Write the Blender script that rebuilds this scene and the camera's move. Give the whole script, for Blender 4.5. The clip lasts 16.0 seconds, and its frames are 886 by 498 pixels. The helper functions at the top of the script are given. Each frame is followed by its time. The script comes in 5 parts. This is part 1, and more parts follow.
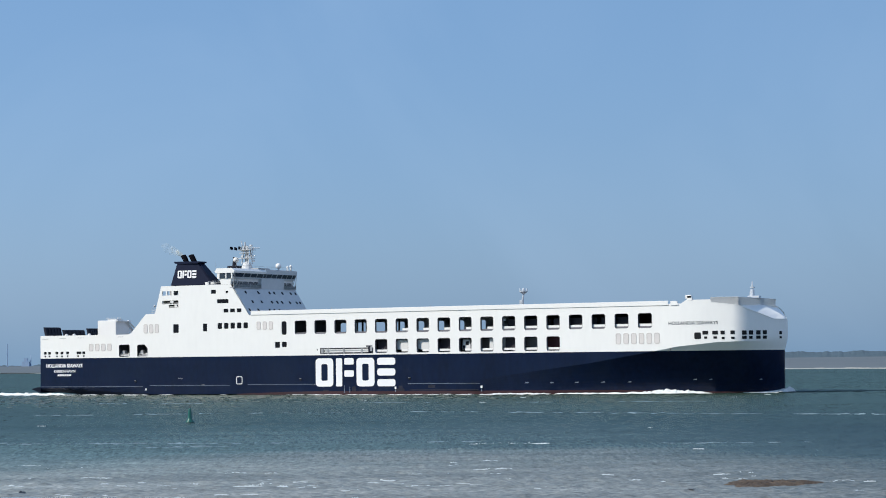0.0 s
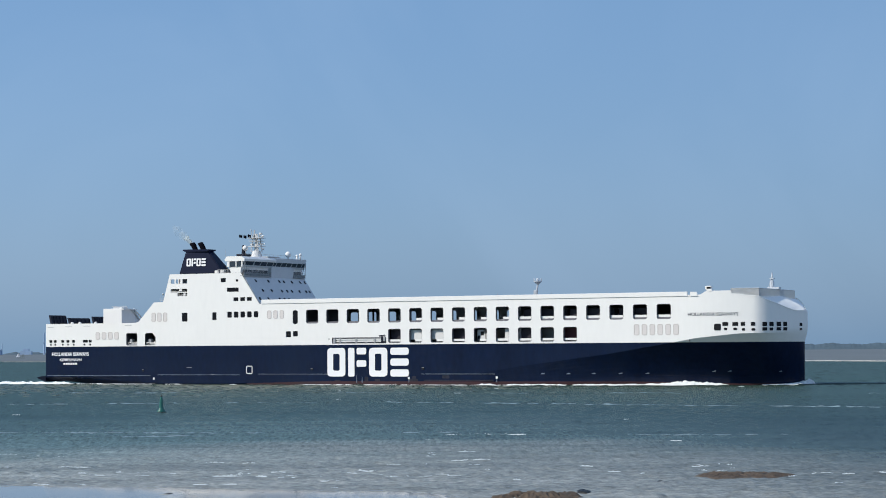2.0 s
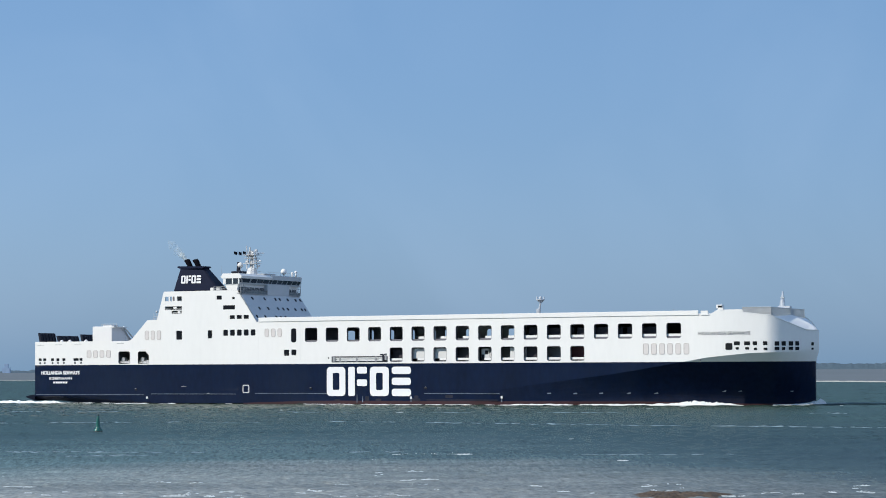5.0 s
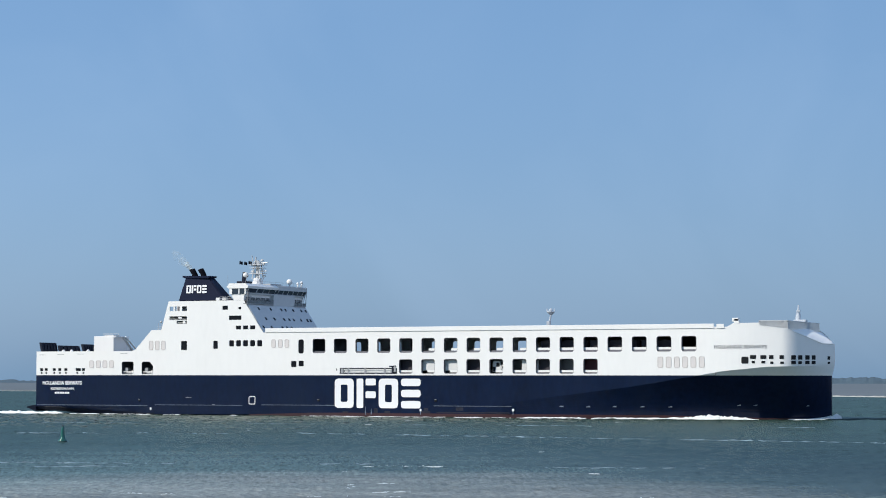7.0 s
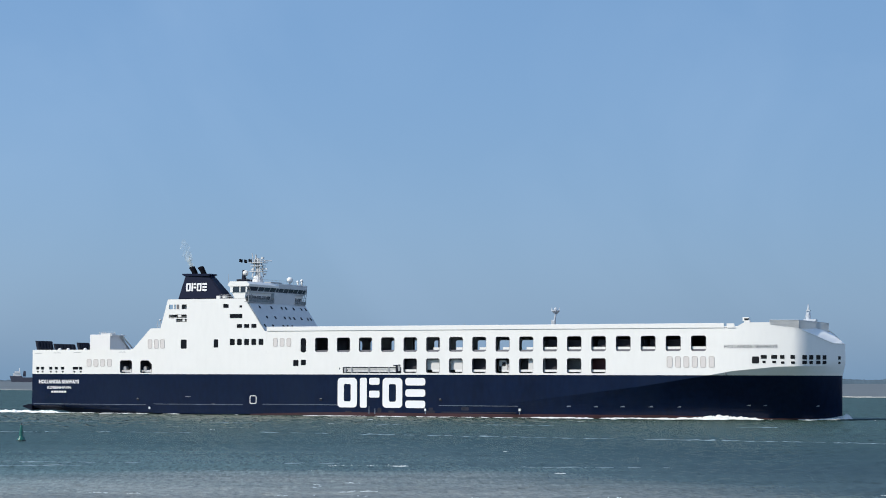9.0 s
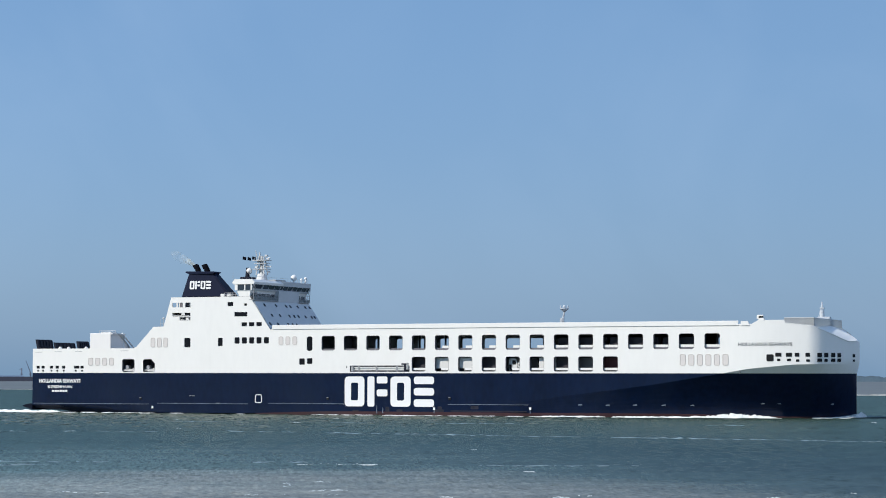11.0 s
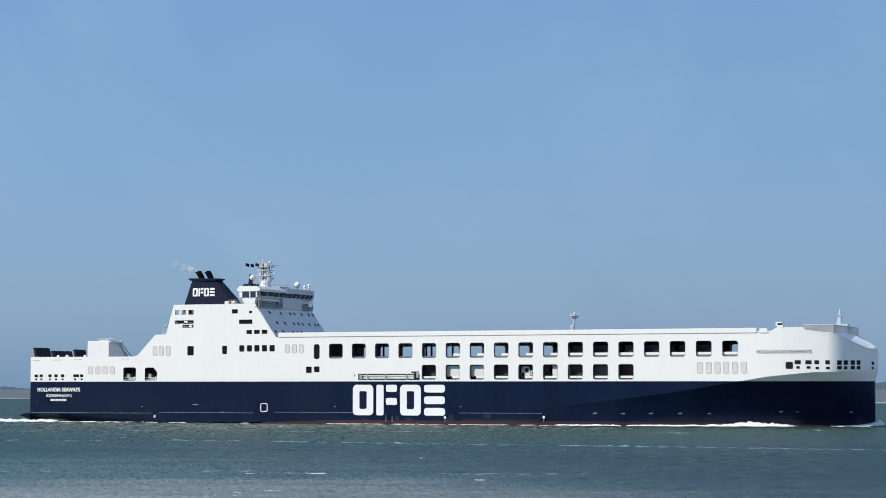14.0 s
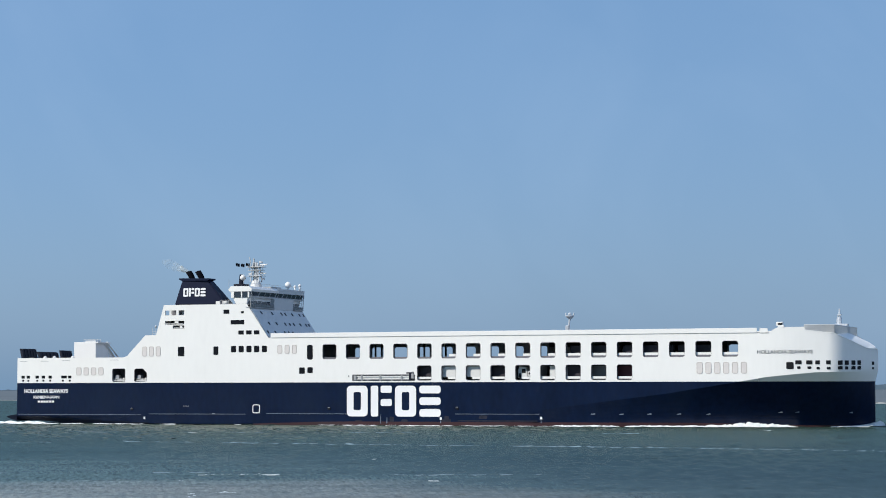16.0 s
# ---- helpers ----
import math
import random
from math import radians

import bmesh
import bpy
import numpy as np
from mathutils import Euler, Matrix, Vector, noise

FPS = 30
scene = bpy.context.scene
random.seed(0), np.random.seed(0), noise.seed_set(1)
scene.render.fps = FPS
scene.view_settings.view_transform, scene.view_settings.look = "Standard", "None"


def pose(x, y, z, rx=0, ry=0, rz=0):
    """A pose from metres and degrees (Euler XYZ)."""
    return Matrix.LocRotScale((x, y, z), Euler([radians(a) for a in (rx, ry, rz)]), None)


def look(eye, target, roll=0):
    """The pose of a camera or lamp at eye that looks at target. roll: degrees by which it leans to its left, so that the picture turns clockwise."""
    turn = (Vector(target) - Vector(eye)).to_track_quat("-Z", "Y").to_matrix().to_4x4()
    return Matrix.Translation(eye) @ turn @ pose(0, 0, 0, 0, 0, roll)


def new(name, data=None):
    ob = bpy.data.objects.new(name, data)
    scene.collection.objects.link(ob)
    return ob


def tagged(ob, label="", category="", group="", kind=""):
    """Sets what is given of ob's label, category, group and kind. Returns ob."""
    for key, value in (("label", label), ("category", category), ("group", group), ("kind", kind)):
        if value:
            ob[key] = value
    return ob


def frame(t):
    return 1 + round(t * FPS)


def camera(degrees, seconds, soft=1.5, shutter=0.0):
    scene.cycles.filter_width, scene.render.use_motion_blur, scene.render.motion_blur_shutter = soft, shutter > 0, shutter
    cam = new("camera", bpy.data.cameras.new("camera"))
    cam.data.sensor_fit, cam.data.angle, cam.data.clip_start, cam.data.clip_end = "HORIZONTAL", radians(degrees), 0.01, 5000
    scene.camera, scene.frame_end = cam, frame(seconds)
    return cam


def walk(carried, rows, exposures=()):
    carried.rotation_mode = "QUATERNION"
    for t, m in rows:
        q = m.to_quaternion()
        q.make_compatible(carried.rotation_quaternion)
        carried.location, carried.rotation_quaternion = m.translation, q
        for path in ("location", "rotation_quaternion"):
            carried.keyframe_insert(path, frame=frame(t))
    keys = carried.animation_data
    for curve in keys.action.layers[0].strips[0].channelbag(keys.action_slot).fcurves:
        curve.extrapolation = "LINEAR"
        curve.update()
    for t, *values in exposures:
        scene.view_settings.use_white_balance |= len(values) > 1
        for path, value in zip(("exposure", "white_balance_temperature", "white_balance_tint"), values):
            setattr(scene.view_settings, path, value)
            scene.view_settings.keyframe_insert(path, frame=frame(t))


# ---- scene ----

# ---------------------------------------------------------------- camera
EYE = Vector((0.0, 0.0, 10.14))
# seconds, turn to the right, tilt up, lean (degrees)
TURNS = (
    (0, 0.0000, 2.7796, -0.6554),
    (0.5, 0.0300, 2.6981, -0.5600),
    (1, 0.1629, 2.6228, -0.5077),
    (1.5, 0.3953, 2.5699, -0.4322),
    (2, 0.7031, 2.5319, -0.3686),
    (2.5, 1.0082, 2.5201, -0.3444),
    (3, 1.2988, 2.5466, -0.3498),
    (3.5, 1.5274, 2.6401, -0.3867),
    (4, 1.7715, 2.7737, -0.3746),
    (6.5, 2.9595, 3.2847, 0.0082),
    (7, 3.1381, 3.3363, 0.0717),
    (7.5, 3.3487, 3.3670, 0.0802),
    (8, 3.6194, 3.3755, 0.1477),
    (8.5, 3.8888, 3.3606, 0.1584),
    (9, 4.1573, 3.3210, 0.1710),
    (11.5, 5.3531, 3.2871, 0.1031),
    (12, 5.6121, 3.3375, 0.1320),
    (12.5, 5.8391, 3.4121, 0.0659),
    (13, 6.0621, 3.4635, 0.0553),
    (13.5, 6.3279, 3.4917, 0.0068),
    (14, 6.6261, 3.4938, -0.0001),
    (14.5, 6.9703, 3.4701, -0.1022),
    (15, 7.2694, 3.4681, -0.1346),
    (15.5, 7.5910, 3.4778, -0.1625),
    (16, 7.9653, 3.5146, -0.0865),
)
cam = camera(22.49, 16.0, soft=1.0)


def aim(yaw, tilt, lean):
    y, p = radians(yaw), radians(tilt)
    way = Vector((math.sin(y) * math.cos(p), math.cos(y) * math.cos(p), math.sin(p)))
    return look(EYE, EYE + way * 100, lean)


# the clip's camera dims and brightens a little on its way
STOPS = ((0, 0.01), (2, -0.06), (3, -0.063), (4, -0.03), (7, 0.02), (9, 0.0), (12.5, -0.02), (16, -0.035))
walk(cam, [(t, aim(y, p, r)) for t, y, p, r in TURNS], STOPS)

# ---------------------------------------------------------------- light
HEADING = 29.705            # degrees that the ferry's course points towards the viewer
SPEED = 6.734               # metres a second
START = Vector((-14.567, 647.83, 0.0))
SUN_UP, SUN_AZ = 37.0, -112.0

world = bpy.data.worlds.new("sky")
scene.world = world
world.use_nodes = True
wn = world.node_tree
sky = wn.nodes.new("ShaderNodeTexSky")
sky.sky_type, sky.sun_disc = "NISHITA", False
sky.sun_elevation, sky.sun_rotation = radians(SUN_UP), radians(-SUN_AZ)
sky.air_density, sky.dust_density, sky.ozone_density, sky.altitude = 1.0, 1.2, 3.0, 0
tint = wn.nodes.new("ShaderNodeMix")
tint.data_type, tint.blend_type = "RGBA", "MULTIPLY"
tint.inputs["Factor"].default_value = 1.0
tint.inputs["B"].default_value = (0.79, 0.793, 0.975, 1)
wn.links.new(sky.outputs["Color"], tint.inputs["A"])
# summer haze evens the sky out to one pale blue
haze = wn.nodes.new("ShaderNodeMix")
haze.data_type = "RGBA"
haze.inputs["Factor"].default_value = 0.45
haze.inputs["B"].default_value = (2.42, 5.01, 8.40, 1)
wn.links.new(tint.outputs["Result"], haze.inputs["A"])
# faint, broad veils of cirrus
veil = wn.nodes.new("ShaderNodeTexNoise")
veil.inputs["Scale"].default_value, veil.inputs["Detail"].default_value, veil.inputs["Distortion"].default_value = 5.0, 4, 1.5
thin = wn.nodes.new("ShaderNodeMapRange")
thin.inputs["From Min"].default_value, thin.inputs["From Max"].default_value = 0.45, 0.80
thin.inputs["To Max"].default_value = 0.16
wn.links.new(veil.outputs["Fac"], thin.inputs["Value"])
cirrus = wn.nodes.new("ShaderNodeMix")
cirrus.data_type = "RGBA"
cirrus.inputs["B"].default_value = (4.2, 5.9, 8.3, 1)
wn.links.new(thin.outputs["Result"], cirrus.inputs["Factor"])
wn.links.new(haze.outputs["Result"], cirrus.inputs["A"])
wn.links.new(cirrus.outputs["Result"], wn.nodes["Background"].inputs["Color"])
wn.nodes["Background"].inputs["Strength"].default_value = 0.10

sun = new("sun", bpy.data.lights.new("sun", "SUN"))
sun.data.energy, sun.data.angle, sun.data.color = 4.3, radians(0.53), (1.0, 0.95, 0.88)
az, el = radians(SUN_AZ), radians(SUN_UP)
to_sun = Vector((math.sin(az) * math.cos(el), math.cos(az) * math.cos(el), math.sin(el)))
sun.matrix_world = look(to_sun * 500, (0, 0, 0))


# ---------------------------------------------------------------- materials
def mat(name, color, rough=0.5, metal=0.0, vary=0.1, grain=2.0, big=0.15, bump=0.0, stretch=(1, 1, 1), second=None, amount=0.0, gloss=0.5):
    """Paint, steel, sand: base colour with a fine grain and large stains, and a little relief."""
    m = bpy.data.materials.new(name)
    m.use_nodes = True
    nt = m.node_tree
    b = nt.nodes["Principled BSDF"]
    b.inputs["Roughness"].default_value, b.inputs["Metallic"].default_value, b.inputs["Specular IOR Level"].default_value = rough, metal, gloss
    tc = nt.nodes.new("ShaderNodeTexCoord")
    mp = nt.nodes.new("ShaderNodeMapping")
    mp.inputs["Scale"].default_value = stretch
    nt.links.new(tc.outputs["Object"], mp.inputs["Vector"])
    layers = []
    for scale, detail in ((grain, 4), (big, 3)):
        n = nt.nodes.new("ShaderNodeTexNoise")
        n.inputs["Scale"].default_value, n.inputs["Detail"].default_value = scale, detail
        nt.links.new(mp.outputs["Vector"], n.inputs["Vector"])
        layers.append(n)
    add = nt.nodes.new("ShaderNodeMath")
    add.operation = "ADD"
    nt.links.new(layers[0].outputs["Fac"], add.inputs[0])
    nt.links.new(layers[1].outputs["Fac"], add.inputs[1])
    rng = nt.nodes.new("ShaderNodeMapRange")
    rng.inputs["From Min"].default_value, rng.inputs["From Max"].default_value = 0.6, 1.4
    rng.inputs["To Min"].default_value, rng.inputs["To Max"].default_value = 1 - vary, 1 + vary
    nt.links.new(add.outputs[0], rng.inputs["Value"])
    mul = nt.nodes.new("ShaderNodeMix")
    mul.data_type, mul.blend_type = "RGBA", "MULTIPLY"
    mul.inputs["Factor"].default_value = 1
    mul.inputs["A"].default_value = (*color, 1)
    nt.links.new(rng.outputs["Result"], mul.inputs["B"])
    out = mul.outputs["Result"]
    if second:
        r2 = nt.nodes.new("ShaderNodeMapRange")
        r2.inputs["From Min"].default_value, r2.inputs["From Max"].default_value = 0.52, 0.75
        r2.inputs["To Max"].default_value = amount
        nt.links.new(layers[1].outputs["Fac"], r2.inputs["Value"])
        mx = nt.nodes.new("ShaderNodeMix")
        mx.data_type = "RGBA"
        nt.links.new(r2.outputs["Result"], mx.inputs["Factor"])
        nt.links.new(out, mx.inputs["A"])
        mx.inputs["B"].default_value = (*second, 1)
        out = mx.outputs["Result"]
    nt.links.new(out, b.inputs["Base Color"])
    if bump:
        bp = nt.nodes.new("ShaderNodeBump")
        bp.inputs["Strength"].default_value, bp.inputs["Distance"].default_value = bump, 0.1
        nt.links.new(add.outputs[0], bp.inputs["Height"])
        nt.links.new(bp.outputs["Normal"], b.inputs["Normal"])
    return m


WHITE = mat("white_paint", (0.80, 0.795, 0.765), 0.45, vary=0.03, grain=0.8, big=0.06, bump=0.03, stretch=(1, 1, 0.3), second=(0.74, 0.70, 0.63), amount=0.25)
# grey front paint with the shade of forward-facing walls mixed in
FRONTGREY = mat("shade_grey_front_paint", (0.525, 0.555, 0.565), 0.55, vary=0.06, grain=0.9, big=0.1, bump=0.03)
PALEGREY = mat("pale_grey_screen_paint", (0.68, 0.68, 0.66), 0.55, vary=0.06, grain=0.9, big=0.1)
# the sky mirrored in the bridge windows is given as a blue-grey colour
SKYGLASS = mat("sky_grey_bridge_glass", (0.030, 0.042, 0.055), 0.10, gloss=0.5, vary=0.15, grain=0.6)
CREAM = mat("beige_flap_rim", (0.55, 0.51, 0.485), 0.6, vary=0.08)
FLAP = mat("off_white_flap_paint", (0.645, 0.61, 0.585), 0.6, vary=0.06)
NAVY = mat("navy_hull_paint", (0.0018, 0.0080, 0.0310), 0.27, gloss=0.19, vary=0.30, grain=0.9, big=0.10, bump=0.05, stretch=(1, 1, 0.35), second=(0.006, 0.012, 0.029), amount=0.6)
COUNTER_SHADE = mat("shaded_counter_paint", (0.0025, 0.0055, 0.015), 0.6, gloss=0.1, vary=0.2)
FUNNEL = mat("navy_funnel_paint", (0.0034, 0.0080, 0.030), 0.5, gloss=0.15, vary=0.12, grain=1.0)
RED = mat("red_antifouling", (0.036, 0.012, 0.015), 0.7, gloss=0.3, vary=0.3, grain=1.2, big=0.1, stretch=(0.4, 1, 2), second=(0.018, 0.018, 0.022), amount=1.0)
NAMEP = mat("faded_navy_letter_paint", (0.030, 0.036, 0.055), 0.5, vary=0.3, grain=3)
LOGO = mat("white_hull_marking", (0.82, 0.82, 0.82), 0.5, vary=0.02)
DARK = mat("dark_opening", (0.008, 0.009, 0.011), 0.6, gloss=0.2, vary=0.2)
GLASS = mat("dark_tinted_glass", (0.007, 0.007, 0.009), 0.12, gloss=0.22, vary=0.3)
DECKP = mat("grey_deck_paint", (0.13, 0.13, 0.135), 0.7, vary=0.2, grain=1.5)
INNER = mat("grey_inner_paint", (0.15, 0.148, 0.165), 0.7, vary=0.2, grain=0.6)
SCRAPE = mat("scraped_hull_paint", (0.014, 0.016, 0.029), 0.7, vary=0.5, grain=1.5, big=0.6, gloss=0.2)
GALLERY = mat("grey_weather_cloth", (0.17, 0.205, 0.21), 0.8, vary=0.15, grain=1.0)
LADDER = mat("pale_aluminium_ladder", (0.72, 0.72, 0.70), 0.5, vary=0.15, grain=2)
MASTG = mat("pale_grey_mast_paint", (0.46, 0.50, 0.54), 0.5, vary=0.35, grain=2.5)
MASTW = mat("weathered_white_mast_paint", (0.56, 0.57, 0.57), 0.5, vary=0.35, grain=2.0)
STRAKE = mat("worn_blue_grey_paint", (0.135, 0.175, 0.235), 0.6, vary=0.6, grain=0.5, big=0.12, second=(0.05, 0.07, 0.11), amount=0.8)
STEEL = mat("grey_steel", (0.32, 0.33, 0.34), 0.5, vary=0.12, grain=3)
SOOT = mat("soot_black_pipe", (0.005, 0.005, 0.008), 0.8, gloss=0.04, vary=0.3)
RAMP = mat("navy_ramp_steel", (0.0045, 0.0075, 0.020), 0.6, gloss=0.3, vary=0.25, grain=2)
TRAIL_W = mat("white_trailer_panel", (0.66, 0.66, 0.64), 0.5, vary=0.06)
TRAIL_G = mat("grey_trailer_tarp", (0.30, 0.31, 0.32), 0.6, vary=0.1)
TRAIL_R = mat("dark_red_trailer", (0.10, 0.025, 0.03), 0.6, vary=0.1)
TRAIL_D = mat("dim_freight_fill", (0.040, 0.036, 0.046), 0.7, vary=0.3, grain=0.5)
RUBBER = mat("black_rubber", (0.02, 0.02, 0.02), 0.8)
PALE = mat("pale_wet_shell_sand", (0.36, 0.36, 0.34), 0.8, vary=0.2, grain=0.2, big=0.02)
THINFOAM = mat("thin_grey_foam", (0.145, 0.205, 0.235), 0.9, vary=0.6, grain=0.8, big=0.1)
# olive tone of the white ship mirrored in the chop, given as a colour
OLIVE_GLINT = mat("olive_reflection_water", (0.085, 0.100, 0.074), 0.4, vary=0.5, grain=0.5, big=0.06, gloss=0.3)
SPRAY = mat("grey_white_spray", (0.52, 0.56, 0.57), 0.8, vary=0.25, grain=0.8, big=0.3, bump=0.5)
# near black, as the hull's reflection is put into this water colour
SWELL = mat("hull_mirroring_swell", (0.008, 0.018, 0.020), 0.6, vary=0.2, grain=0.8, bump=0.3, gloss=0.08)
WHITECAP = mat("thin_white_crest", (0.50, 0.54, 0.54), 0.9, vary=0.4, grain=2.0, big=0.4, bump=0.4)
FOAM = mat("white_foam", (0.80, 0.83, 0.83), 0.9, vary=0.15, grain=1.5, big=0.4, bump=0.4)
BUOY_G = mat("green_buoy_paint", (0.008, 0.095, 0.075), 0.32, vary=0.25, grain=3, second=(0.02, 0.05, 0.04), amount=0.5)
BUOY_D = mat("dark_buoy_paint", (0.03, 0.03, 0.035), 0.6, vary=0.2)
PEAT = mat("brown_weedy_stone", (0.085, 0.060, 0.040), 0.85, vary=0.6, grain=4.0, big=0.8, bump=0.9, second=(0.035, 0.033, 0.03), amount=0.9)
STONE = mat("black_wet_stone", (0.010, 0.010, 0.010), 0.5, vary=0.4, grain=3, bump=0.6)
SAND = mat("wet_grey_sandbank", (0.118, 0.137, 0.144), 0.8, vary=0.2, grain=0.03, big=0.004, stretch=(0.3, 1, 1), second=(0.12, 0.13, 0.14), amount=0.8)
WETSAND = mat("wet_tidal_flat", (0.20, 0.19, 0.17), 0.12, vary=0.2, grain=0.3, big=0.05, stretch=(1, 4, 1), bump=0.01)
GRASS = mat("dike_grass", (0.07, 0.10, 0.04), 0.9, vary=0.3, grain=0.4, bump=0.3)
# the haze of distance is mixed into these four far colours
TREE = mat("hazed_far_trees", (0.066, 0.104, 0.130), 0.9, vary=0.2, grain=0.02)
FARGREY = mat("hazed_far_industry", (0.29, 0.40, 0.54), 0.8, vary=0.1, grain=0.05)
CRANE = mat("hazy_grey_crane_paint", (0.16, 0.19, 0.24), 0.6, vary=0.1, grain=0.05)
CARGO = mat("haze_greyed_cargo_hull", (0.060, 0.062, 0.085), 0.6, vary=0.1, grain=0.05)


def water_material():
    m = bpy.data.materials.new("turbid_sea_water")
    m.use_nodes = True
    nt = m.node_tree
    b = nt.nodes["Principled BSDF"]
    tc = nt.nodes.new("ShaderNodeTexCoord")

    def noise_at(scale, detail=4, warp=(1, 1, 1), rough=0.5):
        mp = nt.nodes.new("ShaderNodeMapping")
        mp.inputs["Scale"].default_value = warp
        n = nt.nodes.new("ShaderNodeTexNoise")
        n.inputs["Scale"].default_value, n.inputs["Detail"].default_value, n.inputs["Roughness"].default_value = scale, detail, rough
        nt.links.new(tc.outputs["Object"], mp.inputs["Vector"])
        nt.links.new(mp.outputs["Vector"], n.inputs["Vector"])
        return n.outputs["Fac"]

    sep = nt.nodes.new("ShaderNodeSeparateXYZ")
    nt.links.new(tc.outputs["Object"], sep.inputs[0])

    def mathn(op, a, c):
        n = nt.nodes.new("ShaderNodeMath")
        n.operation = op
        for i, v in enumerate((a, c)):
            if isinstance(v, (int, float)):
                n.inputs[i].default_value = v
            else:
                nt.links.new(v, n.inputs[i])
        return n.outputs[0]

    # mud stirred up in the shallows, blue-grey channel, greener deep water
    wob = mathn("MULTIPLY", mathn("SUBTRACT", noise_at(0.012, 4, (1, 1.5, 1)), 0.5), 110)
    # the mud reaches further out before the viewer and ends again to the right
    reach = mathn("MULTIPLY", mathn("MINIMUM", mathn("MAXIMUM", mathn("ADD", sep.outputs[0], 42.0), 0.0), 34.0), -0.56)
    ending = mathn("MULTIPLY", mathn("MAXIMUM", mathn("SUBTRACT", sep.outputs[0], 18.0), 0.0), 1.9)
    dist = mathn("ADD", mathn("ADD", sep.outputs[1], wob), mathn("ADD", reach, ending))
    ramp = nt.nodes.new("ShaderNodeValToRGB")
    nt.links.new(mathn("DIVIDE", dist, 800), ramp.inputs["Fac"])
    stops = ((0.19, (0.262, 0.264, 0.238)), (0.25, (0.200, 0.210, 0.190)), (0.30, (0.075, 0.112, 0.106)), (0.37, (0.041, 0.069, 0.063)), (0.44, (0.025, 0.049, 0.042)), (0.62, (0.025, 0.048, 0.034)), (1.0, (0.026, 0.052, 0.038)))
    el_ = ramp.color_ramp.elements
    while len(el_) < len(stops):
        el_.new(0.5)
    for e, (pos, c) in zip(el_, stops):
        e.position, e.color = pos, (*c, 1)
    streak = noise_at(0.05, 5, (0.5, 2.0, 1))
    rng = nt.nodes.new("ShaderNodeMapRange")
    rng.inputs["From Min"].default_value, rng.inputs["From Max"].default_value = 0.3, 0.7
    rng.inputs["To Min"].default_value, rng.inputs["To Max"].default_value = 0.75, 1.25
    nt.links.new(streak, rng.inputs["Value"])
    mul = nt.nodes.new("ShaderNodeMix")
    mul.data_type, mul.blend_type = "RGBA", "MULTIPLY"
    mul.inputs["Factor"].default_value = 1
    # fine mottling of silt, with light and shade of small waves painted into the colour
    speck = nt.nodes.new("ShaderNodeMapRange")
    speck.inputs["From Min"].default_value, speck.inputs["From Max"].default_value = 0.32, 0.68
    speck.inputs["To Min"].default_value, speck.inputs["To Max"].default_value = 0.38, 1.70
    def blend_far(near, far, start, end):
        k = nt.nodes.new("ShaderNodeMapRange")
        k.inputs["From Min"].default_value, k.inputs["From Max"].default_value = start, end
        nt.links.new(sep.outputs[1], k.inputs["Value"])
        mx = nt.nodes.new("ShaderNodeMix")
        nt.links.new(k.outputs["Result"], mx.inputs["Factor"])
        nt.links.new(near, mx.inputs["A"])
        nt.links.new(far, mx.inputs["B"])
        return mx.outputs["Result"]

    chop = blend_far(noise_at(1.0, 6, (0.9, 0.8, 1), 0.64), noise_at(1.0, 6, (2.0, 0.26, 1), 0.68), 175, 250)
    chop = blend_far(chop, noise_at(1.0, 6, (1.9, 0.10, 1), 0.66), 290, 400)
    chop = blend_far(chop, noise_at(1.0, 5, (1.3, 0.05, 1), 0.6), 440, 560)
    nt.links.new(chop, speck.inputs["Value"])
    nt.links.new(ramp.outputs["Color"], mul.inputs["A"])
    # the shallows lie calmer
    calm = nt.nodes.new("ShaderNodeMapRange")
    calm.inputs["From Min"].default_value, calm.inputs["From Max"].default_value = 175, 420
    calm.inputs["To Min"].default_value, calm.inputs["To Max"].default_value = 0.65, 1.2
    nt.links.new(sep.outputs[1], calm.inputs["Value"])
    # the water clears from the flats on the left towards the open right
    flats = nt.nodes.new("ShaderNodeMapRange")
    flats.inputs["From Min"].default_value, flats.inputs["From Max"].default_value = 240, 430
    flats.inputs["To Min"].default_value, flats.inputs["To Max"].default_value = -0.0085, 0.0
    nt.links.new(sep.outputs[1], flats.inputs["Value"])
    across = mathn("MINIMUM", mathn("MAXIMUM", sep.outputs[0], -35.0), 50.0)
    clearing = mathn("ADD", mathn("MULTIPLY", across, flats.outputs["Result"]), 1.0)
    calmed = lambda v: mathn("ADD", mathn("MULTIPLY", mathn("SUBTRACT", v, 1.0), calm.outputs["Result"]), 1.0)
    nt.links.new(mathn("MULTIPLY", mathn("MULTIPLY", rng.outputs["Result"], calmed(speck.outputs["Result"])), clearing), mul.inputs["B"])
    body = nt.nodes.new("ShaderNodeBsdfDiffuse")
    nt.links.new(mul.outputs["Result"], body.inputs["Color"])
    shine = nt.nodes.new("ShaderNodeBsdfGlossy")
    shine.inputs["Roughness"].default_value = 0.25
    shine.inputs["Color"].default_value = (0.90, 0.98, 0.94, 1)
    fres = nt.nodes.new("ShaderNodeFresnel")
    fres.inputs["IOR"].default_value = 1.33
    cap = nt.nodes.new("ShaderNodeMapRange")
    cap.inputs["From Min"].default_value, cap.inputs["From Max"].default_value = 0.02, 0.75
    cap.inputs["To Min"].default_value, cap.inputs["To Max"].default_value = 0.02, 0.22
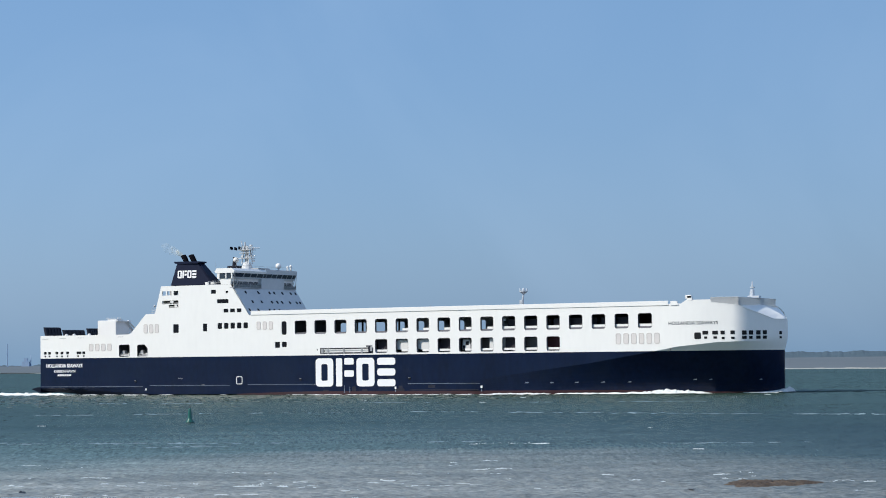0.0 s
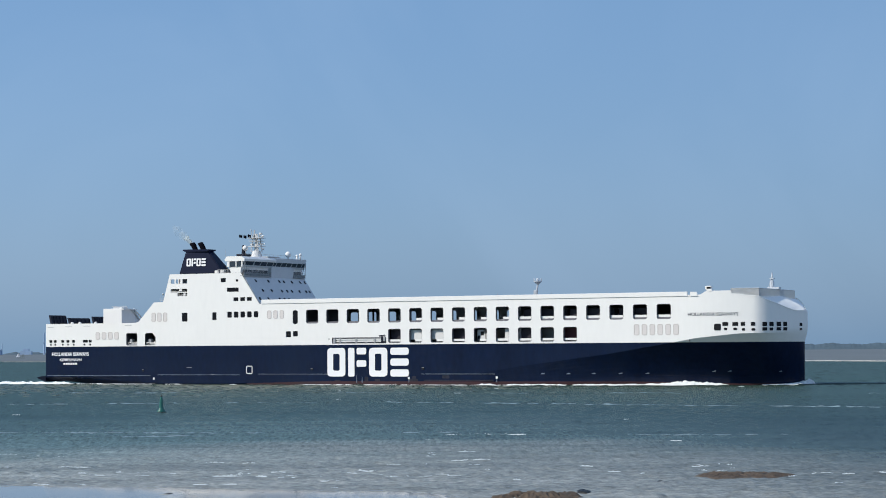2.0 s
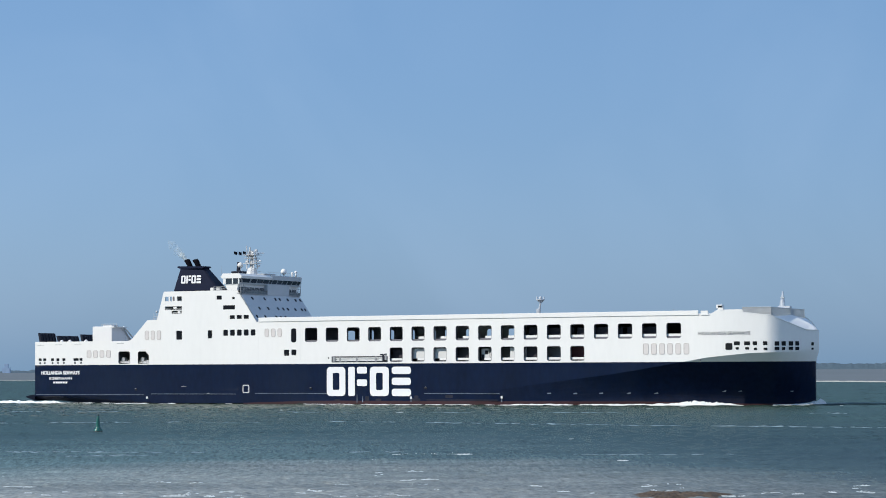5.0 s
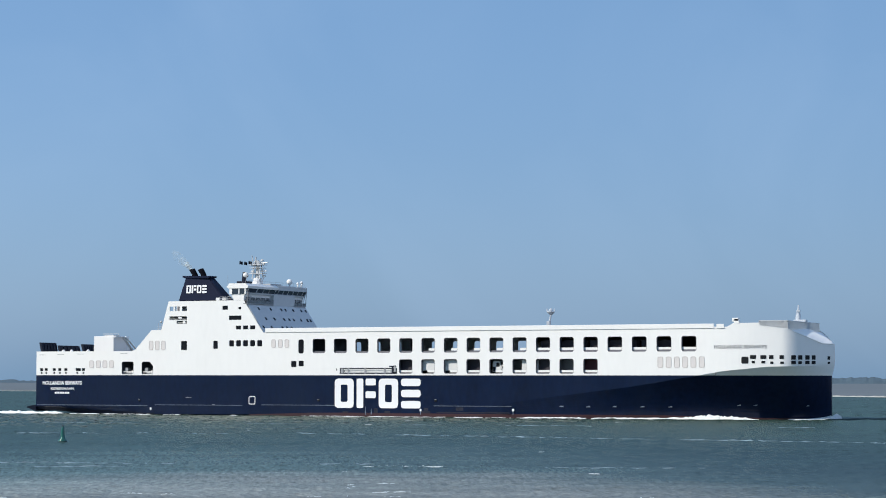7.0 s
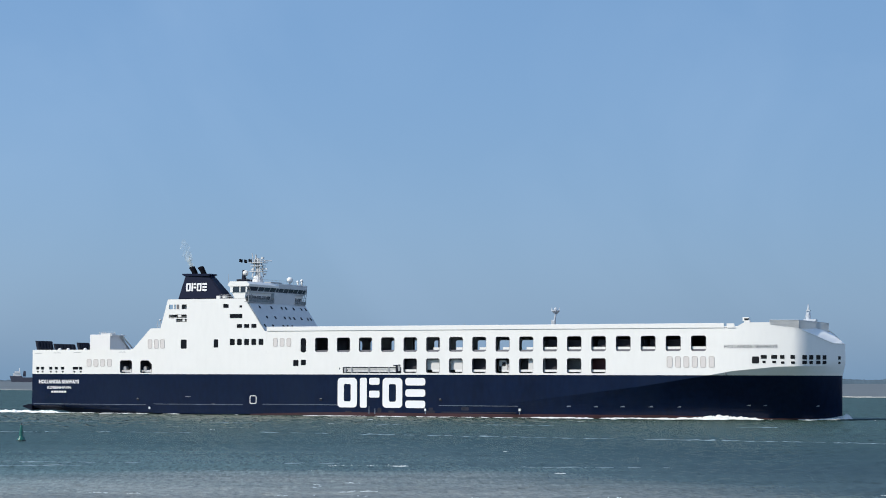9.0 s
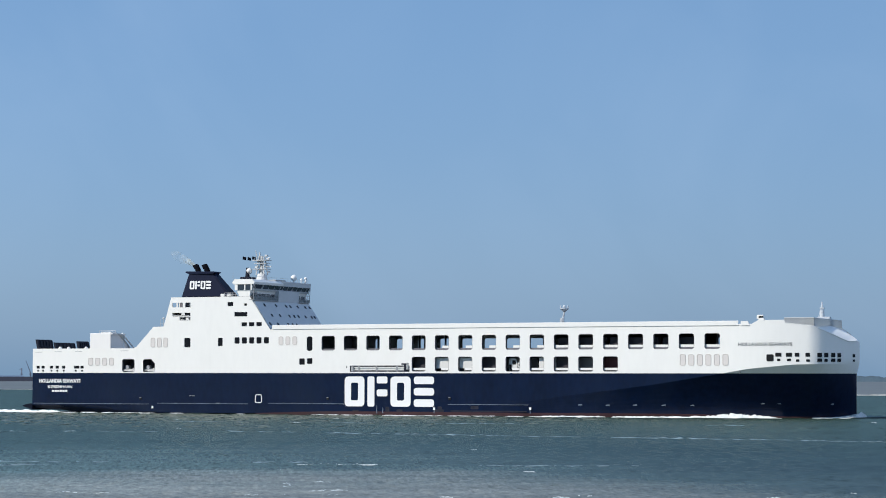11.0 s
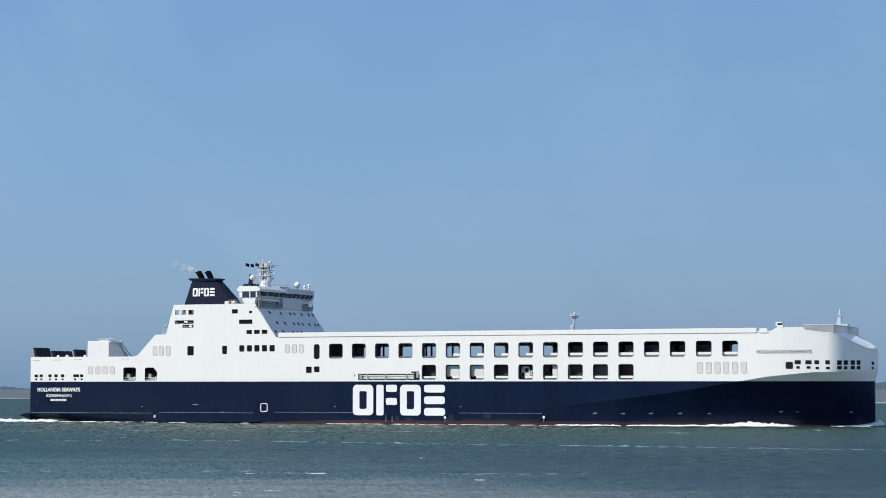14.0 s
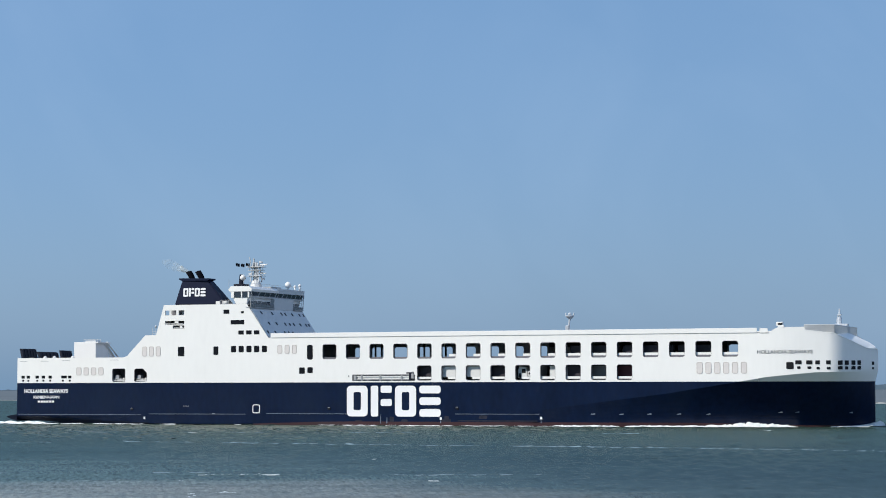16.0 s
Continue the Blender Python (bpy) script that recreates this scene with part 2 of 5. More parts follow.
    facet = nt.nodes.new("ShaderNodeMapRange")
    facet.inputs["From Min"].default_value, facet.inputs["From Max"].default_value = 0.35, 0.65
    facet.inputs["To Min"].default_value, facet.inputs["To Max"].default_value = 0.32, 1.72
    nt.links.new(chop, facet.inputs["Value"])
    slick = nt.nodes.new("ShaderNodeMapRange")
    slick.inputs["From Min"].default_value, slick.inputs["From Max"].default_value = 0.40, 0.66
    slick.inputs["To Min"].default_value, slick.inputs["To Max"].default_value = 0.75, 1.6
    nt.links.new(noise_at(1.0, 3, (0.012, 0.055, 1)), slick.inputs["Value"])
    nt.links.new(mathn("MULTIPLY", mathn("MULTIPLY", fres.outputs[0], calmed(facet.outputs["Result"])), slick.outputs["Result"]), cap.inputs["Value"])
    both = nt.nodes.new("ShaderNodeMixShader")
    nt.links.new(cap.outputs["Result"], both.inputs["Fac"])
    nt.links.new(body.outputs[0], both.inputs[1])
    nt.links.new(shine.outputs[0], both.inputs[2])
    nt.links.new(both.outputs[0], nt.nodes["Material Output"].inputs["Surface"])
    nt.nodes.remove(b)
    ripple = mathn("ADD", noise_at(3.0, 6, (0.5, 1, 1)), mathn("MULTIPLY", noise_at(0.9, 3, (0.5, 1, 1)), 0.8))
    bp = nt.nodes.new("ShaderNodeBump")
    bp.inputs["Strength"].default_value, bp.inputs["Distance"].default_value = 1.0, 0.32
    nt.links.new(ripple, bp.inputs["Height"])
    for node in (body, shine, fres):
        nt.links.new(bp.outputs["Normal"], node.inputs["Normal"])
    return m


WATER = water_material()


# ---------------------------------------------------------------- mesh helpers
def part(name, bm, material, parent=None, label="", smooth=False):
    me = bpy.data.meshes.new(name)
    bm.to_mesh(me)
    bm.free()
    me.materials.append(material)
    if smooth:
        me.polygons.foreach_set("use_smooth", [True] * len(me.polygons))
    ob = new(name, me)
    if parent:
        ob.parent = parent
    return tagged(ob, label)


def share(ob, x, y, z, parent=None):
    """Another piece on the same mesh."""
    o = new(ob.name.split(".")[0], ob.data)
    o.parent = parent or ob.parent
    o.location = (x, y, z)
    if "label" in ob:
        o["label"] = ob["label"]
    return o


def box(bm, x0, x1, y0, y1, z0, z1, bevel=0.0):
    before = set(bm.edges)
    vs = [bm.verts.new((x, y, z)) for x in (x0, x1) for y in (y0, y1) for z in (z0, z1)]
    for f in ((0, 1, 3, 2), (4, 6, 7, 5), (0, 4, 5, 1), (2, 3, 7, 6), (0, 2, 6, 4), (1, 5, 7, 3)):
        bm.faces.new([vs[i] for i in f])
    if bevel:
        bmesh.ops.bevel(bm, geom=[e for e in bm.edges if e not in before], offset=bevel, segments=1, affect="EDGES")
    return bm


def prism(bm, outline, y0, y1):
    """An x-z outline carried from y0 to y1."""
    a = [bm.verts.new((x, y0, z)) for x, z in outline]
    b = [bm.verts.new((x, y1, z)) for x, z in outline]
    bm.faces.new(a)
    bm.faces.new(b[::-1])
    n = len(a)
    for i in range(n):
        bm.faces.new((a[i], b[i], b[(i + 1) % n], a[(i + 1) % n]))
    return bm


def rod(bm, a, b, r, r2=None, seg=8):
    a, b = Vector(a), Vector(b)
    d = b - a
    m = Matrix.Translation((a + b) / 2) @ d.to_track_quat("Z", "Y").to_matrix().to_4x4()
    bmesh.ops.create_cone(bm, cap_ends=True, segments=seg, radius1=r, radius2=r if r2 is None else r2, depth=d.length, matrix=m)
    return bm


def ball(bm, c, r, u=12, v=8, squash=1.0):
    bmesh.ops.create_uvsphere(bm, u_segments=u, v_segments=v, radius=r, matrix=Matrix.Translation(c) @ Matrix.Diagonal((1, 1, squash, 1)))
    return bm


def rounded(x0, x1, z0, z1, r, n=4):
    """A rounded rectangle as x, z points, anticlockwise."""
    pts = []
    for cx, cz, s in ((x1 - r, z0 + r, -90), (x1 - r, z1 - r, 0), (x0 + r, z1 - r, 90), (x0 + r, z0 + r, 180)):
        for i in range(n + 1):
            a = radians(s + 90 * i / n)
            pts.append((cx + r * math.cos(a), cz + r * math.sin(a)))
    return pts


def plate(outline, holes, y):
    """A flat plate at y with holes through it."""
    bm = bmesh.new()
    for loop in (outline, *holes):
        vs = [bm.verts.new((x, y, z)) for x, z in loop]
        for i in range(len(vs)):
            bm.edges.new((vs[i], vs[(i + 1) % len(vs)]))
    bmesh.ops.triangle_fill(bm, use_beauty=True, use_dissolve=False, edges=bm.edges[:])
    bmesh.ops.recalc_face_normals(bm, faces=bm.faces[:])
    return bm


def ring(w, h, r, rim, depth, proud, chamfer=0):
    """The rim of an opening, centred: a lip that stands proud and a sleeve that runs inwards (y grows inwards)."""
    bm = bmesh.new()
    inner, outer = rounded(-w / 2, w / 2, -h / 2, h / 2, r), rounded(-w / 2 - rim, w / 2 + rim, -h / 2 - rim, h / 2 + rim, r + rim)
    loops = []
    for pts, y in ((outer, 0.0), (outer, -proud), (inner, -proud), (inner, depth)):
        loops.append([bm.verts.new((x, y, z)) for x, z in pts])
    n = len(inner)
    for a, b in zip(loops, loops[1:]):
        for i in range(n):
            bm.faces.new((a[i], a[(i + 1) % n], b[(i + 1) % n], b[i]))
    return bm


def slab(w, h, r, y0, y1):
    return prism(bmesh.new(), rounded(-w / 2, w / 2, -h / 2, h / 2, r, 3), y0, y1)


# ---------------------------------------------------------------- sea, shore and distance
def build_sea():
    fine = np.radians(np.arange(-17.0, 25.0, 0.045))
    coarse = np.radians(np.arange(25.0, 343.0, 6.0))
    ang = np.concatenate([fine, coarse])
    down = np.concatenate([np.arange(330.0, 60.0, -0.62), np.arange(60.0, 8.2, -0.5)])
    r = 10.14 * 3943.0 / down
    r = np.concatenate([[105.0, 112.0], r, [4990.0]])
    A, R = np.meshgrid(ang, r)
    X, Y = R * np.sin(A), R * np.cos(A)
    rs = np.random.RandomState(3)
    Z = np.zeros_like(X)
    for i in range(44):
        length = 0.7 * (5.0 / 0.7) ** (i / 43)
        th = radians(-84 + rs.normal(0, 30))
        k = 2 * math.pi / length
        Z += 0.0080 * length ** 0.7 * np.sin(k * (X * math.cos(th) + Y * math.sin(th)) + rs.uniform(0, 6.28))
    Z *= np.clip((3000 - R) / 2500, 0.15, 1)
    nr, nc = X.shape
    co = np.stack([X, Y, Z], -1).reshape(-1, 3)
    i0 = (np.arange(nr - 1)[:, None] * nc + np.arange(nc)[None]).ravel()
    i1 = (np.arange(nr - 1)[:, None] * nc + (np.arange(nc)[None] + 1) % nc).ravel()
    quads = np.stack([i0, i1, i1 + nc, i0 + nc], -1)[:, ::-1]
    me = bpy.data.meshes.new("sea")
    me.vertices.add(len(co))
    me.vertices.foreach_set("co", co.ravel())
    me.loops.add(quads.size)
    me.loops.foreach_set("vertex_index", quads.ravel().astype(np.int32))
    me.polygons.add(len(quads))
    me.polygons.foreach_set("loop_start", np.arange(0, quads.size, 4, dtype=np.int32))
    me.polygons.foreach_set("use_smooth", np.ones(len(quads), dtype=bool))
    me.update(calc_edges=True)
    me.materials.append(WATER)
    return tagged(new("water", me), "choppy grey-green estuary water, brown near the shore", "water", kind="structure")


def strip_mesh(name, rows, material):
    """A sheet from equally long rows of points."""
    bm = bmesh.new()
    vs = [[bm.verts.new(p) for p in row] for row in rows]
    for a, b in zip(vs, vs[1:]):
        for i in range(len(a) - 1):
            bm.faces.new((a[i], a[i + 1], b[i + 1], b[i]))
    return part(name, bm, material, smooth=True)


def build_shore():
    rows = []
    for d, z in ((-2500, 6.5), (-400, 6.5), (-30, 7.5), (-6, 8.5), (4, 8.5), (30, 4.0), (60, 2.0)):
        rows.append([(x, d, z) for x in range(-1500, 1501, 250)])
    ob = strip_mesh("ground", rows, GRASS)
    tagged(ob, "grassy dike that the viewer stands on", "ground", kind="structure")
    rows = []
    for j in range(30):
        d = 58 + j * 4.0
        row = []
        for x in np.concatenate([np.linspace(-1500, -60, 8), np.linspace(-50, 50, 60), np.linspace(60, 1500, 8)]):
            edge = 158.2 - (0.35 * max(x, -32) if x < 0 else 1.8 * min(x, 30))
            z = 2.0 * max(0, (100 - d) / 42) ** 1.2 + max(-1.5, min(0.17, 0.03 * (edge - d))) + 0.04 * noise.noise((x * 0.12, d * 0.25, 1.3))
            row.append((x, d, z))
        rows.append(row)
    ob = strip_mesh("beach", rows, WETSAND)
    tagged(ob, "wet grey tidal flat at the water's edge", "beach", kind="structure")


def lump(name, cx, cy, rx, ry, h, material, seed, label, category, n=26, skew=0.0):
    bm = bmesh.new()
    noise.seed_set(seed)
    rings = []
    for j in range(15):
        k = j / 14
        row = []
        for i in range(n):
            a = 2 * math.pi * i / n
            rr = k * (0.82 + 0.30 * noise.noise((math.cos(a) * 1.7, math.sin(a) * 1.7, seed)))
            x, y = rx * rr * math.cos(a), ry * rr * math.sin(a)
            z = h * (1 - k ** 6) * (0.75 + 0.6 * noise.noise((x * 1.1, y * 0.8, seed + 5)) + 0.5 * noise.noise((x * 4.1, y * 3.0, seed + 9))) - 0.25 * k ** 6
            row.append(bm.verts.new((x + skew * y, y, z)))
        rings.append(row)
    for a, b in zip(rings, rings[1:]):
        for i in range(n):
            bm.faces.new((a[i], a[(i + 1) % n], b[(i + 1) % n], b[i]))
    bmesh.ops.remove_doubles(bm, verts=bm.verts[:], dist=0.001)
    ob = part(name, bm, material)
    ob.location = (cx, cy, 0)
    return tagged(ob, label, category)


BANK = ((-1500, 3000), (-800, 2450), (-390, 2010), (-200, 1800), (0, 1610), (261, 1445), (330, 1270), (470, 1180), (700, 1150), (1500, 1300))


def build_distance():
    rows = []
    for j in range(16):
        k = j / 15
        row = []
        for (xa, ya), (xb, yb) in zip(BANK, BANK[1:]):
            for s in range(12):
                x, y = xa + (xb - xa) * s / 12, ya + (yb - ya) * s / 12
                far = 4650
                y += 25 * noise.noise((x * 0.01, 0.0, 2.0)) * (1 - k)
                d = y + (far - y) * k ** 2
                z = -0.3 + 0.9 * min(1, k * 6) + 1.2 * k + 0.25 * noise.noise((x * 0.02, d * 0.01, 4.0))
                row.append((x * (1 + 1.0 * k), d, z))
        rows.append(row)
    ob = strip_mesh("sandbank", rows, SAND)
    tagged(ob, "low pale sandbank drying across the estuary", "sandbank", kind="structure")
    # white surf along its edge
    bm = bmesh.new()
    for (xa, ya), (xb, yb) in zip(BANK[2:-1], BANK[3:]):
        for s in range(60):
            f0, f1 = s / 60, (s + 1.15) / 60
            x0, x1 = xa + (xb - xa) * f0, xa + (xb - xa) * f1
            y0, y1 = ya + (yb - ya) * f0 - 22, ya + (yb - ya) * f1 - 22
            h = 0.35 + 0.3 * random.random() if x0 > 100 else 0.2 * random.random()
            v = [bm.verts.new(q) for q in ((x0, y0, -0.1), (x1, y1, -0.1), (x1, y1 + 2, h), (x0, y0 + 2, h), (x1, y1 + 14, 0.1), (x0, y0 + 14, 0.1))]
            bm.faces.new((v[0], v[1], v[2], v[3]))
            bm.faces.new((v[3], v[2], v[4], v[5]))
    ob = part("surf", bm, PALE)
    tagged(ob, "thin white surf line along the sandbank", "surf", kind="stuff")
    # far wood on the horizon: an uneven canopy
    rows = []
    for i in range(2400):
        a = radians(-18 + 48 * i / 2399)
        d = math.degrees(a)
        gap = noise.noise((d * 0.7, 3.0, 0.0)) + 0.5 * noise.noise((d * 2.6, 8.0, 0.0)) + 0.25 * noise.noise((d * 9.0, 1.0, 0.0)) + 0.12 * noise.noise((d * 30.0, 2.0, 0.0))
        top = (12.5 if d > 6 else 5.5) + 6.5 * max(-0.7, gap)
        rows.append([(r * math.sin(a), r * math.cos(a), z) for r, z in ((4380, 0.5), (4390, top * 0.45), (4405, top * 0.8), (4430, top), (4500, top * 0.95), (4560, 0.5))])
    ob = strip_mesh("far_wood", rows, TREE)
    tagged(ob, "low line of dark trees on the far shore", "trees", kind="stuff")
    # masts and plant on the far shore
    for az_, height, wide in ((-11.08, 44, 2.2), (-10.5, 22, 2.0), (-9.45, 42, 3.2), (-9.31, 44, 3.4), (-10.62, 16, 14), (-8.8, 18, 14), (-9.9, 12, 22)):
        bm = bmesh.new()
        r, a = 4300, radians(az_)
        if wide < 6:
            rod(bm, (0, 0, 0), (0, 0, height), wide * 0.6, wide * 0.3, 8)
            box(bm, -wide, wide, -wide, wide, height * 0.55, height * 0.57)
            name, label = "chimney", "slender grey chimney on the hazy far shore"
        else:
            box(bm, -wide / 2, wide / 2, -6, 6, 0, height * 0.6)
            box(bm, -wide / 4, wide / 4, -4, 4, height * 0.6, height)
            name, label = "factory_hall", "grey factory block on the hazy far shore"
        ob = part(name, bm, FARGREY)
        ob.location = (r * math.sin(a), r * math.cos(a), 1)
        tagged(ob, label, "industry", "far industry")


def build_cargo_ship():
    """A dark freighter lying far beyond the sandbank."""
    e = new("cargo_ship")
    r = 3900.0
    a = radians(-5.9)
    e.location, e.rotation_euler = (r * math.sin(a), r * math.cos(a), 0), (0, 0, -a)
    k = r / 57.3
    bm = bmesh.new()
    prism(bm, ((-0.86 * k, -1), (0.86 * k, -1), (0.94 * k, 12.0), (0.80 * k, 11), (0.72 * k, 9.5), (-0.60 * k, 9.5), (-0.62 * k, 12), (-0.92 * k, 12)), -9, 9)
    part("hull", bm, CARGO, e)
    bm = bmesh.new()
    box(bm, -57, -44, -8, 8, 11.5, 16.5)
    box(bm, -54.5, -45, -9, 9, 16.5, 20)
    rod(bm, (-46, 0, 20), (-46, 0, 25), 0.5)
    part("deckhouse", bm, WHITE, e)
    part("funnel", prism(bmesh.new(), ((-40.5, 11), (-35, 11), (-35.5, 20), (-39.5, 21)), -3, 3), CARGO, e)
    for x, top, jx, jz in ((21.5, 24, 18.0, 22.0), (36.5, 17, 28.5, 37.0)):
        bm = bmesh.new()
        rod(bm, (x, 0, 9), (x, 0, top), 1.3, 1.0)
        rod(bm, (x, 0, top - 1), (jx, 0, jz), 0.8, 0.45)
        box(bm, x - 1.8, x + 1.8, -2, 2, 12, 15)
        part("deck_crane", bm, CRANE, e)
    bm = bmesh.new()
    box(bm, -0.25 * k, 0.35 * k, -7, 7, 9.5, 11.5)
    part("hatch_cover", bm, FARGREY, e)
    tagged(e, "dark-hulled freighter with deck cranes beyond the sandbank", "ship")


def build_sailing_boats():
    for az_, r, h in ((-10.10, 2500, 2.6), (-9.98, 2480, 2.4)):
        e = new("sailing_boat")
        a = radians(az_)
        e.location = (r * math.sin(a), r * math.cos(a), 1.2)
        bm = prism(bmesh.new(), ((-2.2, 0.0), (1.9, 0.0), (2.5, 0.9), (-2.3, 0.8)), -0.7, 0.7)
        part("hull", bm, GALLERY, e)
        bm = prism(bmesh.new(), ((-2.2, 1.6), (0.3, 1.6), (0.3, 1.6 + h * 1.5)), -0.05, 0.05)
        prism(bm, ((0.6, 1.5), (1.7, 1.3), (0.6, 1.5 + h * 1.25)), -0.05, 0.05)
        part("sail", bm, LOGO if h > 2.5 else GALLERY, e)
        part("mast", rod(bmesh.new(), (0.42, 0, 0.8), (0.42, 0, 1.8 + h * 1.5), 0.1), STEEL, e)
        tagged(e, "small far-off sailing boat under sail", "boat", "sailing boats")


def build_buoys():
    e = new("channel_buoy")
    e.location = (-41.1, 360.1, 0)
    bm = bmesh.new()
    prof = ((0.0, -0.5), (0.55, -0.5), (0.72, 0.0), (0.70, 0.28), (0.46, 0.52), (0.36, 0.85), (0.30, 1.6), (0.23, 2.25), (0.16, 2.5), (0.0, 2.5))
    rows = [[bm.verts.new((r * math.cos(i * math.pi / 10), r * math.sin(i * math.pi / 10), z)) for i in range(20)] for r, z in prof]
    for a, b in zip(rows, rows[1:]):
        for i in range(20):
            bm.faces.new((a[i], a[(i + 1) % 20], b[(i + 1) % 20], b[i]))
    bmesh.ops.remove_doubles(bm, verts=bm.verts[:], dist=0.001)
    part("float", bm, BUOY_G, e, smooth=True)
    bm = bmesh.new()
    rod(bm, (0, 0, -0.3), (0, 0, 0.10), 0.78, 0.74, 20)
    part("fender_ring", bm, BUOY_D, e, "dark weed-grown waterline ring")
    bm = bmesh.new()
    rod(bm, (0, 0, 2.45), (0, 0, 2.9), 0.11, 0.05, 12)
    part("topmark", bm, BUOY_D, e, "dark conical topmark")
    tagged(e, "green conical channel buoy floating upright", "buoy")
    f = new("channel_buoy")
    f.location = (-211, 1292, 0)
    bm = bmesh.new()
    rod(bm, (0, 0, -0.4), (0, 0, 0.8), 1.2, 1.2, 14)
    part("float", bm, BUOY_D, f)
    bm = bmesh.new()
    rod(bm, (0, 0, 0.8), (0, 0, 3.2), 0.7, 0.35, 10)
    part("tower", bm, BUOY_D, f)
    tagged(f, "dark far-off channel buoy", "buoy")


def ridge(bm, x, y, length, h, depth, turn=0.0, n=7, broken=False):
    """A small crest of foam lying on the water."""
    c, s = math.cos(turn), math.sin(turn)
    rows = []
    for i in range(n + 1):
        u = i / n
        w = math.sin(math.pi * (0.08 + 0.84 * u)) * ((0.6 + 0.6 * random.random()) if not broken else 1.25 * random.random() ** 1.4)
        px, py = x + (u - 0.5) * length * c, y + (u - 0.5) * length * s
        rows.append([bm.verts.new((px + s * depth * k, py - c * depth * k, z)) for k, z in ((0.5, -0.05), (0.25, h * w), (-0.2, h * w * 0.9), (-0.6, -0.05))])
    for a, b in zip(rows, rows[1:]):
        for i in range(3):
            bm.faces.new((a[i], a[i + 1], b[i + 1], b[i]))


def build_foam():
    made = []
    bm = bmesh.new()
    for i in range(120):
        y = random.gauss(179, 7) if i % 5 else random.uniform(190, 225)
        x = random.uniform(-0.24, 0.36) * y
        if y < 163 or x > 8 and random.random() < 0.7:
            continue
        for k in range(random.choice((1, 1, 2, 3))):
            ridge(bm, x + random.uniform(-1.8, 1.8), y + random.uniform(-2, 2), random.uniform(0.3, 2.0), random.uniform(0.05, 0.12), 0.3, random.uniform(-0.06, 0.06), 11, True)
    # short breakers over a shoal
    for i in range(9):
        ridge(bm, random.uniform(2.5, 17), 260 + random.uniform(-1.0, 1.0), random.uniform(0.8, 2.6), random.uniform(0.08, 0.14), 0.5, random.uniform(-0.06, 0.06), 11, True)
    for i in range(20):
        y = random.uniform(210, 600)
        x = random.uniform(-0.24, 0.38) * y
        ridge(bm, x, y, random.uniform(0.6, 2.0), random.uniform(0.06, 0.13), 0.5, random.uniform(-0.1, 0.1), 9, True)
    ob = part("whitecap", bm, WHITECAP)
    made.append(tagged(ob, "scattered small white breaking crests", "foam", kind="stuff"))
    bm = bmesh.new()
    for x0, x1, d0, slope, gap in ((-5, 120, 414, -0.72, -0.6), (-75, -8, 415, -0.10, 0.62), (-60, 4, 268, -0.16, 0.55), (-30, 100, 258, -0.05, 0.8), (-80, 130, 500, -0.35, 0.7)):
        x = x0
        while x < x1:
            step = random.uniform(2.5, 7)
            if noise.noise((x * 0.05, d0, 0.0)) + random.uniform(-0.2, 0.2) > gap - 0.6:
                ridge(bm, x, d0 + slope * x + 6 * noise.noise((x * 0.02, 1.0, d0)), step * 1.5, random.uniform(0.07, 0.20), 1.2, math.atan(slope), 16, True)
            x += step
    ob = part("foam_line", bm, THINFOAM)
    made.append(tagged(ob, "long thin drifting lines of white foam", "foam", kind="stuff"))
    return made


# ---------------------------------------------------------------- the ferry (x forward from the transom, y to port, z up from the waterline)
B = 16.5
NAVY_TOP = 11.1
PITCH = 6.81


def half_deck(x, tip=239.0):
    """Half breadth of the shell above the knuckle: nearly flat sides, a tight shoulder, a blunt front."""
    if x <= 214:
        return B
    side = B - 0.0076 * (x - 214) ** 2
    front = 2.94 * max(0.0, tip - x) ** 0.8
    soft = max(3.0 - abs(side - front), 0.0) / 3.0
    return max(0.0, min(side, front) - 0.75 * soft * soft)


def bow_tip(z):
    """How far forward the stem reaches at a height."""
    return 238.15 + 0.8 * min(1.0, max(0.0, (z - 11.0) / 3.2))


def half_wl(x):
    """Half breadth at the waterline."""
    if x <= 140:
        return B
    k = min(1.0, (x - 140) / 97.6)
    return max(0.25, B * (1 - k ** 2.0) ** 1.05)


def knuckle(x):
    for (xa, za), (xb, zb) in zip(((130, 0.2), (162, 4.8), (189, 8.1), (208, 11.1), (214.5, 12.2), (226, 13.3)), ((162, 4.8), (189, 8.1), (208, 11.1), (214.5, 12.2), (226, 13.3), (240, 13.6))):
        if x <= xb:
            return za + (zb - za) * (x - xa) / (xb - xa)
    return 13.6


def half(x, z):
    zc = knuckle(x) if x > 130 else -5
    if x < 48 and z < 1.95:
        return B - (1.95 - z) * 1.5 * (1 - x / 48) ** 1.6
    deck = half_deck(x, bow_tip(z))
    if z >= zc:
        return max(0.06, deck)
    k = max(0.0, z / zc)
    low = min(half_wl(x), deck)
    return max(0.06, low + (deck - low) * k ** 1.25)


def keel_line(x):
    """The counter rises from the water at the stern."""
    return -0.9 + 2.2 * max(0.0, (34 - x) / 36.4) ** 1.3 if x < 34 else -0.9


def bow_top(x):
    line = ((214, 23.05), (215.0, 23.05), (217.4, 24.4), (223.9, 24.45), (224.3, 23.6), (228.3, 23.07), (231.0, 22.8), (232.46, 22.01), (234.04, 21.16), (235.85, 20.0), (237.15, 19.2), (239, 19.15), (240, 19.15))
    for (xa, za), (xb, zb) in zip(line, line[1:]):
        if x <= xb:
            return za + (zb - za) * (x - xa) / (xb - xa)
    return 19.3


